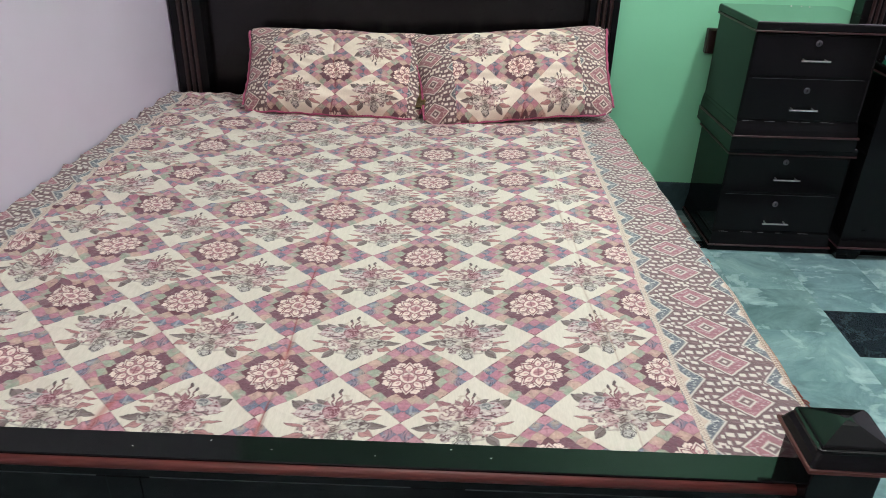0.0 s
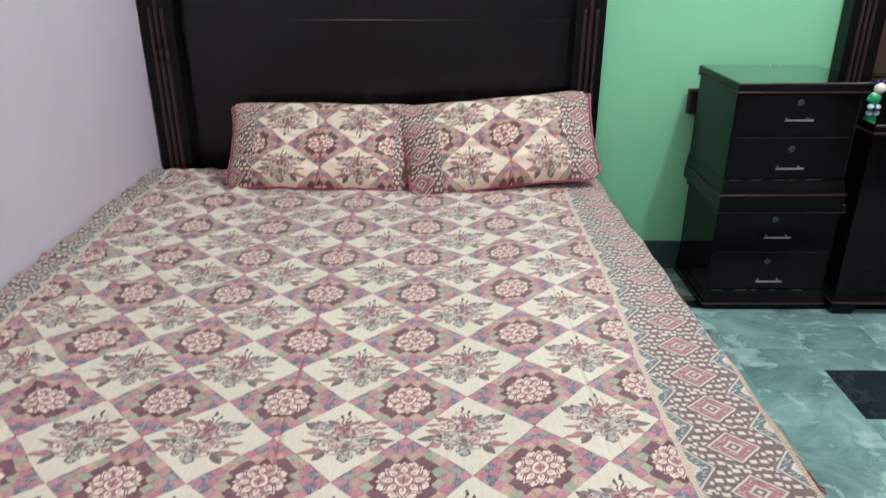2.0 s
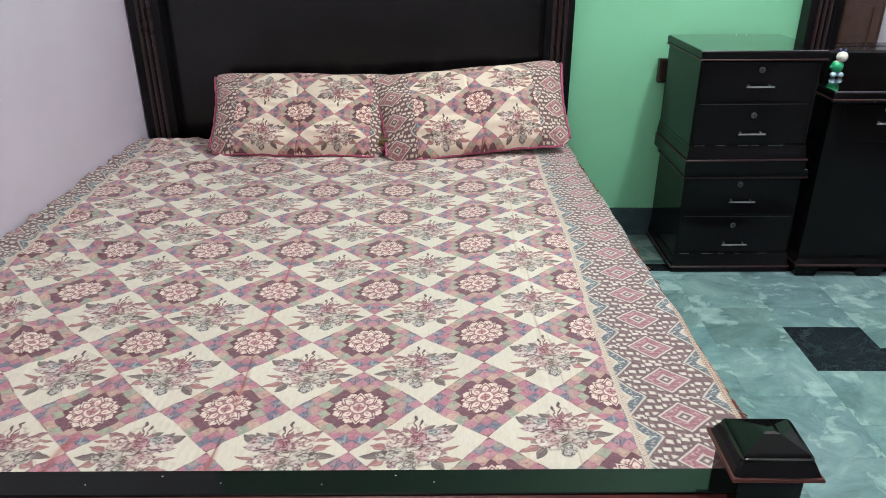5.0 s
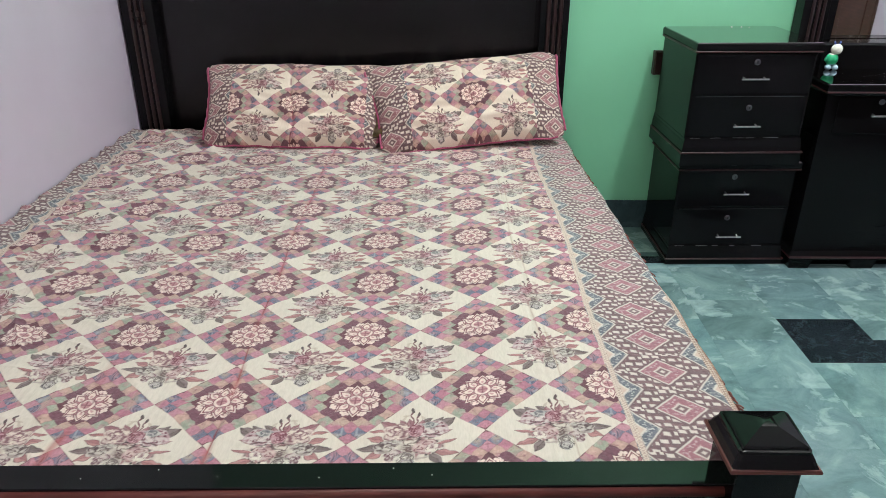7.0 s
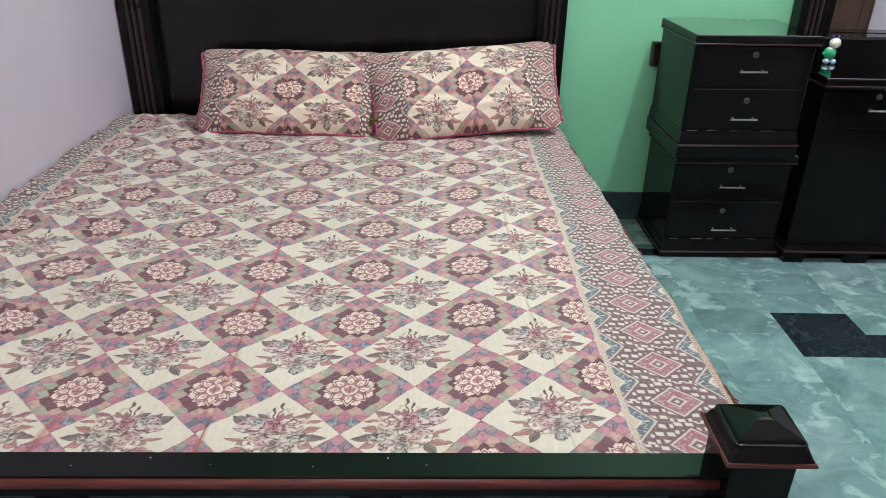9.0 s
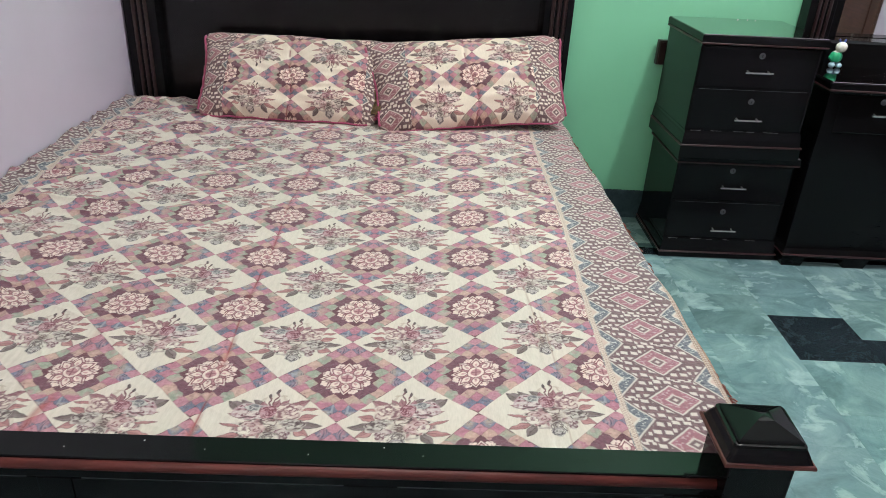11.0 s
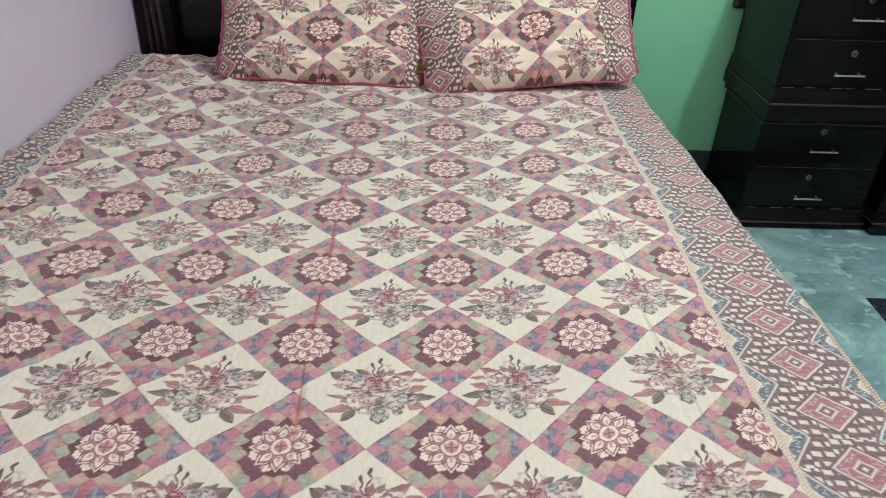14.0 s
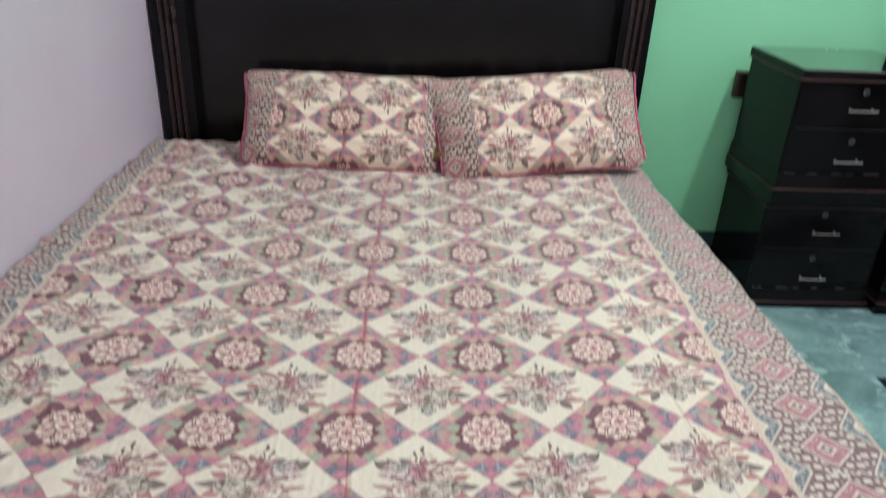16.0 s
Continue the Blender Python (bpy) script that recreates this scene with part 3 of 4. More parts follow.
def print_colours(p, q, east, west, n, flip=None):
    """p, q: repeats of the field; east, west: how far into the two edgings, 0 to 1; n: repeats along them. Every second column is mirrored; flip: rows woven upside down."""
    p = np.where(np.floor(p) % 2 == 0, -p, p)
    if flip is not None:
        q = np.where(flip, -q, q)
    col = sample(FIELD, p, q)
    for e in (east, west):
        inside = e > 0
        col[inside] = sample(EDGING, np.clip(e[inside], 0.003, 0.978), n[inside])
    return col


def grid_mesh(name, patches, mat):
    """Smooth sheets from grids of places, with the print as a colour attribute, in one mesh."""
    me = bpy.data.meshes.new(name)
    quads, first = [], 0
    for xyz, _ in patches:
        rows, cols = xyz.shape[:2]
        k = first + np.arange(rows * cols).reshape(rows, cols)
        quads.append(np.stack([k[:-1, :-1], k[:-1, 1:], k[1:, 1:], k[1:, :-1]], -1).reshape(-1, 4))
        first += rows * cols
    quads = np.concatenate(quads)
    me.vertices.add(first)
    me.vertices.foreach_set("co", np.concatenate([xyz.reshape(-1) for xyz, _ in patches]).astype(np.float32))
    me.loops.add(quads.size)
    me.loops.foreach_set("vertex_index", quads.reshape(-1).astype(np.int32))
    me.polygons.add(len(quads))
    me.polygons.foreach_set("loop_start", np.arange(0, quads.size, 4, dtype=np.int32))
    me.polygons.foreach_set("loop_total", np.full(len(quads), 4, dtype=np.int32))
    me.update(calc_edges=True)
    me.polygons.foreach_set("use_smooth", np.ones(len(quads), dtype=bool))
    layer = me.color_attributes.new("print", "FLOAT_COLOR", "POINT")
    rgba = np.ones((first, 4), dtype=np.float32)
    rgba[:, :3] = np.concatenate([c.reshape(-1, 3) for _, c in patches])
    layer.data.foreach_set("color", rgba.reshape(-1))
    me.materials.append(mat)
    me.validate()
    return me


def waves(x, y, seed, count, shortest, longest):
    """Soft uneven folds: a sum of slanting waves."""
    rng = np.random.RandomState(seed)
    out = np.zeros_like(x)
    for _ in range(count):
        a, wave, ph = rng.uniform(0, math.pi), rng.uniform(shortest, longest), rng.uniform(0, 6.28)
        out += np.sin((x * math.cos(a) + y * math.sin(a)) * 2 * math.pi / wave + ph) * wave
    return out / (count * longest)


# ---- bed ----
SHEET_Z = 0.556
FOOT_Y, HEAD_Y, FOOT_SKEW = 1.090, 3.275, 0.016
bed = thing("bed", 0, 0, 0, label="black polished wooden double bed with fluted, capped corner posts", category="bed")
HB0, HB1 = -0.888, 0.782


def cap_sections(x, y, w, z):
    """A moulded post cap with a low pyramid, on a post at x, y; w is half its width and z its underside."""
    out = []
    for grow, up in ((-0.012, 0.0), (0.0, 0.002), (0.0, 0.009), (-0.003, 0.013), (-0.008, 0.026), (-0.013, 0.036), (-0.014, 0.042), (-0.018, 0.0430),
                     (-0.0184, 0.0455), (-0.0202, 0.0474), (-0.0230, 0.0490), (-w * 0.80, 0.0645), (-w * 0.88, 0.0662), (-w * 0.96, 0.0668)):
        out.append((x - w - grow, x + w + grow, y - w - grow, y + w + grow, z + up))
    return out


def softened(bm):
    """Rounds the upright corners of a lofted cap."""
    top = max(v.co.z for v in bm.verts)
    corners = [e for e in bm.edges if abs(e.verts[0].co.z - e.verts[1].co.z) > 1e-5 and max(v.co.z for v in e.verts) < top - 0.022]
    bmesh.ops.bevel(bm, geom=corners, offset=0.007, segments=3, profile=0.5, affect="EDGES", clamp_overlap=True)
    return bm


part("headboard_panel", box(HB0 - 0.01, HB1 + 0.01, 3.405, 3.445, 0.20, 1.302, 0.003), SATIN, bed, "tall plain dark panel")
part("top_rail", loft([(HB0, HB1, 3.388, 3.452, 1.278), (HB0, HB1, 3.384, 3.454, 1.286), (HB0, HB1, 3.384, 3.454, 1.316), (HB0, HB1, 3.390, 3.450, 1.322)]), DARK, bed)
part("bead", rod([(HB0 + 0.002, 3.386, 1.326), (HB1 - 0.002, 3.386, 1.326)], 0.008), BEAD, bed, "red-brown bead moulding")
part("inset_panel", box(HB0 + 0.006, HB1 - 0.006, 3.399, 3.409, 0.40, 1.184, 0.003), SATIN, bed)
for x0, x1, ztop in ((-1.032, -0.892, 1.408), (0.786, 0.912, 1.391)):
    post = part("head_post", box(x0, x1, 3.335, 3.455, 0.0, ztop, 0.004), DARK, bed)
    xm, w = (x0 + x1) / 2, (x1 - x0) / 2
    for k, top in enumerate((1.232, 1.268, 1.232)):
        xf = xm + (k - 1) * 0.026
        part("flute", rod([(xf, 3.334, 0.36), (xf, 3.334, top - 0.01), (xf, 3.3375, top)], 0.0085), FLUTE, post, "red-brown upright flute")
    part("post_cap", softened(loft(cap_sections(xm, 3.39, 0.078 if x0 > 0 else 0.073, ztop))), DARK, post, "moulded cap with a low pyramid top")

# footboard
def skewed(bm):
    """The footboard stands slightly askew."""
    for vert in bm.verts:
        vert.co.y += FOOT_SKEW * (vert.co.x - 0.86)
    return bm


part("foot_rail", skewed(loft([(-1.0, 0.864, 1.044, 1.096, 0.528), (-1.0, 0.864, 1.038, 1.100, 0.534), (-1.0, 0.864, 1.038, 1.100, 0.569), (-1.0, 0.864, 1.0395, 1.098, 0.571)])), DARK, bed, "flat glossy top rail")
part("bead", skewed(rod([(-0.92, 1.038, 0.556), (0.864, 1.038, 0.556)], 0.0105, 14)), BEAD, bed, "red-brown bead moulding", True)
part("footboard", skewed(box(-0.92, 0.864, 1.060, 1.090, 0.10, 0.53)), DARK, bed)
part("foot_frame", skewed(box(-0.92, 0.864, 1.044, 1.061, 0.519, 0.530, 0.002)), DARK, bed)
part("foot_frame", skewed(box(-0.92, 0.864, 1.044, 1.061, 0.10, 0.17, 0.002)), DARK, bed)
for x in (-0.92, -0.32, 0.23, 0.80):
    part("foot_stile", skewed(box(x, x + 0.06, 1.0435, 1.0605, 0.17, 0.519, 0.003)), DARK, bed)
for x0, x1 in ((-0.863, -0.317), (-0.263, 0.233), (0.287, 0.803)):
    panel = part("foot_panel", skewed(box(x0, x1, 1.0465, 1.061, 0.165, 0.5165, 0.003)), DARK, bed)
    # painted highlight: a thin grey strip along the panel's upper edge
    part("painted_edge_highlight", skewed(box(x0 + 0.02, x1 - 0.02, 1.0461, 1.0475, 0.5148, 0.5162)), EDGE_HIGHLIGHT, panel, "greyish strip standing in for the highlight on the panel edge")
for x0, x1 in ((-1.03, -0.92), (0.863, 0.973)):
    post = part("foot_post", box(x0, x1, 1.005, 1.115, 0.0, 0.645, 0.003), DARK, bed)
    cap = softened(loft(cap_sections((x0 + x1) / 2, 1.06, 0.074, 0.640)))
    for vert in cap.verts:
        vert.co.y = 0.986 + (vert.co.y - 0.986) * 0.89
        vert.co.z = 0.640 + (vert.co.z - 0.640) * 0.90
    part("post_cap", cap, DARK, post, "moulded cap with a low pyramid top")
    part("bead", rod([((x0 + x1) / 2 + sx * 0.0725, 1.0518 + sy * 0.0644, 0.6450) for sx, sy in ((-1, -1), (1, -1), (1, 1), (-1, 1))], 0.0052, closed=True), BEAD, post)
for x0, x1, x2, x3 in ((-1.0, -0.96, -1.0, -0.96), (0.89, 0.93, 0.85, 0.89)):
    bm = loft([(x0, x1, 1.11, 1.112, z) for z in (0.14, 0.36)])
    for v in bm.verts:
        if v.co.y > 1.111:
            v.co = Vector((v.co.x + x2 - x0, 3.34, v.co.z))
    part("side_rail", bm, DARK, bed)

mattress = tagged(part("mattress", box(-1.01, 0.865, 1.118, 3.245, 0.30, 0.543, 0.03), TICKING), label="thick mattress hidden under the printed bedsheet", category="mattress")

# bedsheet
def roll_over(along, edge, radius):
    """How far out and how far down a cloth is that rolls over an edge after so much of its length."""
    beyond = np.clip(along - (edge - radius), 0, None)
    turn = np.clip(beyond / radius, 0, math.pi / 2)
    rest = np.clip(beyond - radius * math.pi / 2, 0, None)
    out = np.where(beyond > 0, edge - radius + radius * np.sin(turn) + rest * 0.06, along)
    return out, -(radius * (1 - np.cos(turn)) + rest)


def sheet_patch(y0, y1, rows, cols):
    """The sheet from y0 to y1 along the bed: a grid of places and its colours."""
    S, YY = np.meshgrid(np.linspace(-1.06, 1.07, cols), np.linspace(y0, y1, rows))
    S = S + 0.09 * np.clip((1.24 - YY) / 0.10, 0, 1) * np.clip((S - 0.97) / 0.10, 0, 1)
    over = 0.98 - (YY - 1.2) * 0.044
    R = 0.035
    over = over + 0.004 * np.sin(YY * 8 + 1) + 0.003 * np.sin(YY * 23)
    XX, drop_e = roll_over(S, over + 0.02, R)
    XX = np.maximum(XX, -1.034 + 0.004 * np.sin(YY * 40))
    FOOT = FOOT_Y + FOOT_SKEW * (S - 0.8)
    near, drop_s = roll_over(-YY, -FOOT - 0.004, 0.02)
    far, drop_n = roll_over(-near, HEAD_Y, 0.03)
    P = (S - 0.455) / 0.2715
    P = P + waves(S, YY, 41, 16, 0.10, 0.45) * 0.060 * (1 + 1.2 * np.exp(-((S + 0.8) / 0.5) ** 2))
    SKEW = np.where(S < 0.455, -0.06 * (1 - np.exp(-(0.455 - S) / 0.2)), 0.022 * (1 - np.exp(-(S - 0.455) / 0.12)))
    Q = (YY - 1.333 - SKEW) / 0.262 + waves(S, YY, 43, 16, 0.08, 0.40) * 0.055 * (1 + np.exp(-((S + 0.8) / 0.4) ** 2))
    CURL = np.clip((-0.965 - S) / 0.07, 0, 1.0)
    ZZ = SHEET_Z + drop_e + drop_s + drop_n + CURL ** 1.4 * (0.008 + 0.002 * np.sin(YY * 19) + 0.002 * np.sin(YY * 47 + 1)) * np.clip((YY - 1.12) / 0.05, 0, 1)
    flat = np.clip((1.0 - S) / 0.15, 0.15, 1)
    ZZ = ZZ + waves(S, YY, 3, 14, 0.25, 0.9) * 0.010 * flat + waves(S, YY, 5, 20, 0.05, 0.16) * 0.006 * flat * (1 + 1.2 * np.exp(-((S + 0.7) / 0.35) ** 2))
    ZZ = ZZ + 0.0003 * np.sin(S * 2 * math.pi / 0.017 + waves(S, YY, 9, 6, 0.3, 0.8) * 3) * flat
    for at, deep in ((-0.085, 0.004), (0.585, 0.003), (-0.64, 0.002)):
        line = at + 0.012 * np.sin(YY * 2.3 + at * 9) + 0.004 * np.sin(YY * 11)
        ZZ = ZZ - deep * np.exp(-((S - line) / 0.006) ** 2) + deep * 0.9 * np.exp(-((S - line) / 0.022) ** 2)
    LOOSE = np.clip(0.14 + 1.4 * np.exp(-((S + 0.85) / 0.45) ** 2) + 0.6 * np.exp(-((YY - 2.95) / 0.22) ** 2), 0, 1.6) * flat
    for ang, wave, seed, high in ((62, 0.21, 61, 0.0085), (118, 0.17, 62, 0.0075), (84, 0.12, 63, 0.0055), (25, 0.26, 64, 0.0065)):
        run = (S * math.cos(math.radians(ang)) + YY * math.sin(math.radians(ang))) / wave + waves(S, YY, seed, 10, 0.25, 0.7) * 2.2
        crest = (1 - np.abs(np.sin(run * math.pi))) ** 3
        ZZ = ZZ + high * LOOSE * crest * np.clip(0.5 + waves(S, YY, seed + 10, 8, 0.3, 0.8) * 1.8, 0, 1.2)
    ruck = np.exp(-((S + 0.85) / 0.25) ** 2 - ((YY - 3.20) / 0.14) ** 2)
    ZZ = ZZ + ruck * 0.010 * (0.6 + 0.4 * np.sin(S * 70 + YY * 25))
    XX = XX + np.clip(-drop_e - 0.05, 0, None) * 0.10 * np.sin(YY * 26 + 2 * np.sin(YY * 7))
    EAST = (S - 0.737 + 0.006 * np.sin(YY * 5)) / 0.244
    WEST = (-0.905 - 0.024 * (YY - 1.2) - S + 0.006 * np.sin(YY * 4)) / 0.244
    colours = print_colours(P, Q, EAST, WEST, (YY - 1.333) / 0.131)
    pleat = -0.085 + 0.012 * np.sin(YY * 2.3 - 0.77) + 0.004 * np.sin(YY * 11)
    ragged = np.clip(0.35 + 0.8 * np.sin(YY * 24 - 1) + 0.5 * np.sin(YY * 61), 0.15, 1)
    colours = blend(colours, np.exp(-((S - pleat) / 0.0022) ** 2) * 0.8 * ragged, lin(140, 56, 62))
    dyed = np.exp(-((S - pleat) / 0.008) ** 2) * 0.75 * np.clip(0.2 + np.sin(YY * 24 + 0.6), 0, 1) * np.clip(1.9 - YY, 0.35, 1)
    colours = blend(colours, dyed, lin(176, 84, 84))
    bled = np.exp(-((S + 0.367 + 0.006 * np.sin(YY * 19)) / 0.009) ** 2) * 0.6 * np.clip((1.46 - YY) * 6, 0, 1) * np.clip(0.3 + np.sin(YY * 24 - 0.6), 0, 1)
    colours = blend(colours, bled, lin(170, 78, 72))
    for off in (0.0, 0.016):
        crease = 0.585 + off + 0.012 * np.sin(YY * 2.3 + 5.2) + 0.05 * (1.7 - YY) * (YY < 1.7)
        colours = blend(colours, np.exp(-((S - crease) / 0.0020) ** 2) * 0.45 * np.clip(0.4 + np.sin(YY * 13 + off * 90), 0, 1), lin(164, 132, 112))
    thread = np.clip((EAST - 0.985) * 60, 0, 1)
    hang = np.where(((YY * 170 + 0.3 * np.sin(YY * 400)) % 1.0 < 0.45)[..., None], lin(196, 170, 140), lin(128, 60, 54))
    colours = colours * (1 - thread[..., None]) + hang * thread[..., None]
    hem = np.clip((YY - 3.262) / 0.02, 0, 1) * (0.5 + 0.5 * np.sin(S * 300))
    colours = blend(colours, hem, lin(150, 96, 88))
    return np.stack([XX, np.maximum(far, FOOT - 0.012), ZZ], -1), colours


sheet_mesh = grid_mesh("bedsheet", [sheet_patch(1.045, 1.75, 440, 1560), sheet_patch(1.75, 2.4, 290, 1040), sheet_patch(2.4, 3.41, 330, 780)], PRINT)
sheet = tagged(new("bedsheet", sheet_mesh), label="woven cotton bedsheet printed with cream rose diamonds and maroon patchwork medallions", category="bedsheet")
rng = random.Random(3)
bm = bmesh.new()
for k in range(300):
    y = 1.13 + 2.12 * k / 300
    e = 0.98 - (y - 1.2) * 0.044 + 0.02
    z = SHEET_Z - 0.035 + 0.004 * math.sin(k)
    dx, dy, dz = rng.uniform(0.004, 0.014), rng.uniform(-0.006, 0.006), rng.uniform(-0.022, -0.008)
    rod([(e + 0.002, y, z), (e + 0.002 + dx * 0.7, y + dy, z + dz * 0.4), (e + 0.004 + dx, y + dy * 2, z + dz)], 0.0022, 4, bm)
part("fringe", bm, FRINGE, sheet, "short red and cream thread fringe along the hem")


# ---- pillows ----
def pillow(x, y, z, lean, tilt, turn, w, h, thick, seed, label, shift, mid, above, below, lining=False, east=0.262):
    """A stuffed pillow, its middle at x, y, z, leaning back; front printed, with piping along both ends. mid, above, below: where the two rows of diamonds meet, and their heights."""
    root = new("pillow")
    root.matrix_basis = pose(x, y, z, 0, 0, turn) @ pose(0, 0, 0, lean, 0, 0) @ pose(0, 0, 0, 0, 0, tilt)
    tagged(root, label=label, category="pillow", group="pillows on the bed")
    nx, ny = 421, 241
    a, b = np.meshgrid(np.linspace(-1, 1, nx), np.linspace(-1, 1, ny))
    pinch = 1 - 0.06 * (1 - np.abs(b) ** 2) * np.abs(a) ** 6
    u = a * w / 2 * pinch + waves(a, b, seed + 2, 8, 0.4, 1.2) * 0.006
    g = b * h / 2 * (1 - 0.05 * (1 - a ** 2) * np.abs(b) ** 6) + waves(a, b, seed + 3, 8, 0.4, 1.2) * 0.010
    u, g = u * (1 + 0.045 * b) * (1 - 0.045 * np.abs(b) ** 9), g * (1 - 0.07 * np.abs(a) ** 12)
    low = b + 0.20 * (1 - b * b)
    body = np.clip((1 - np.abs(a) ** 3.5) * (1 - np.abs(low) ** 2.6), 0, 1) ** 0.6
    crush = 1 + waves(a, b, seed, 14, 0.35, 1.3) * 0.9
    fold = 0.006 * np.sin(b * 17 + a * 3 + 2 * np.sin(b * 5 + seed)) * np.exp(-((np.abs(a) - 0.9) / 0.16) ** 2)
    fold = fold + 0.006 * np.sin(a * 26 + 3 * np.sin(a * 4 + seed) + b * 2) * np.exp(-((np.abs(b) - 0.88) / 0.18) ** 2)
    fold = fold + 0.017 * waves(a, b, seed + 5, 18, 0.10, 0.40) + 0.0022 * np.sin(b * 42 + 3 * np.sin(a * 3 + seed) + a * 6) * np.exp(-((np.abs(a) - 0.45) / 0.3) ** 2) - 0.008 * np.exp(-((a + 0.04 * np.sin(b * 3)) / 0.02) ** 2)
    rows = np.where(g > mid, (g - mid) / above, (g - mid) / below)
    for side, name in ((1, "pillowcase"), (-1, "pillowcase_back")):
        d = side * (body * thick / 2 * crush + fold * body) * (1 if side > 0 else 0.6)
        col = print_colours(u / 0.285 + shift, rows, *(np.where(inner > 0, 0.16 + inner / 0.155 * 0.62, 0) for inner in (u - east, -0.262 - u)), g / 0.118, rows > 0)
        grey = col.mean(-1, keepdims=True)
        col = (0.80 * col + 0.20 * grey) ** 1.15 * np.array((1.21, 1.155, 1.08))
        col = blend(col, np.exp(-((a + 0.04 * np.sin(b * 3)) / 0.008) ** 2) * np.clip(0.3 + np.sin(b * 15 + seed) + 0.5 * np.sin(b * 37), 0, 0.8), lin(128, 50, 60))
        xyz = np.stack([u, g, d], -1)
        if side < 0:
            xyz, col = xyz[::4, ::-4], col[::4, ::-4]
        me = grid_mesh(name, [(xyz, col)], PRINT)
        ob = new(name, me)
        ob.parent = root
    for k in (0, nx - 1):
        pts = [(u[j, k] * 1.006, g[j, k], 0.010 + 0.004 * math.sin(j * 0.21)) for j in range(10, ny - 9, 5)]
        part("piping", rod(pts, 0.0052, 6), PIPING, root, "pink piping along the end seam", True)
    pts = [(u[0, k], g[0, k] * 1.004, 0.006 + 0.003 * math.sin(k * 0.11)) for k in range(10, nx - 9, 6)]
    part("piping", rod(pts, 0.0042, 6), PIPING, root, "pink piping along the lower seam", True)
    if lining:
        k = nx - 1
        bm = bmesh.new()
        last = None
        for j in range(19, ny - 44, 6):
            out = 0.030 + 0.008 * math.sin(j * 0.5)
            pair = (bm.verts.new((u[j, k] - 0.020, g[j, k], 0.030 + 0.004 * math.sin(j))), bm.verts.new((u[j, k] + out - 0.008, g[j, k], 0.036 + 0.008 * math.sin(j * 0.9))))
            if last:
                bm.faces.new((last[0], last[1], pair[1], pair[0]))
            last = pair
        bmesh.ops.solidify(bm, geom=list(bm.faces), thickness=0.003)
        part("lining", bm, RUFFLE, root, "yellow lining showing at the open end", True)
    return root


pillow(-0.272, 3.150, 0.703, 43, 0.0, -2, 0.79, 0.43, 0.175, 21, "flat stuffed pillow in a rose-printed case with pink piping", -0.07, -0.048, 0.258, 0.190, True, 0.315)
pillow(0.473, 3.145, 0.722, 45, 5.3, 4, 0.835, 0.44, 0.185, 34, "stuffed pillow tilted up at one corner, rose-printed with pink piping", -0.055, -0.012, 0.224, 0.240)


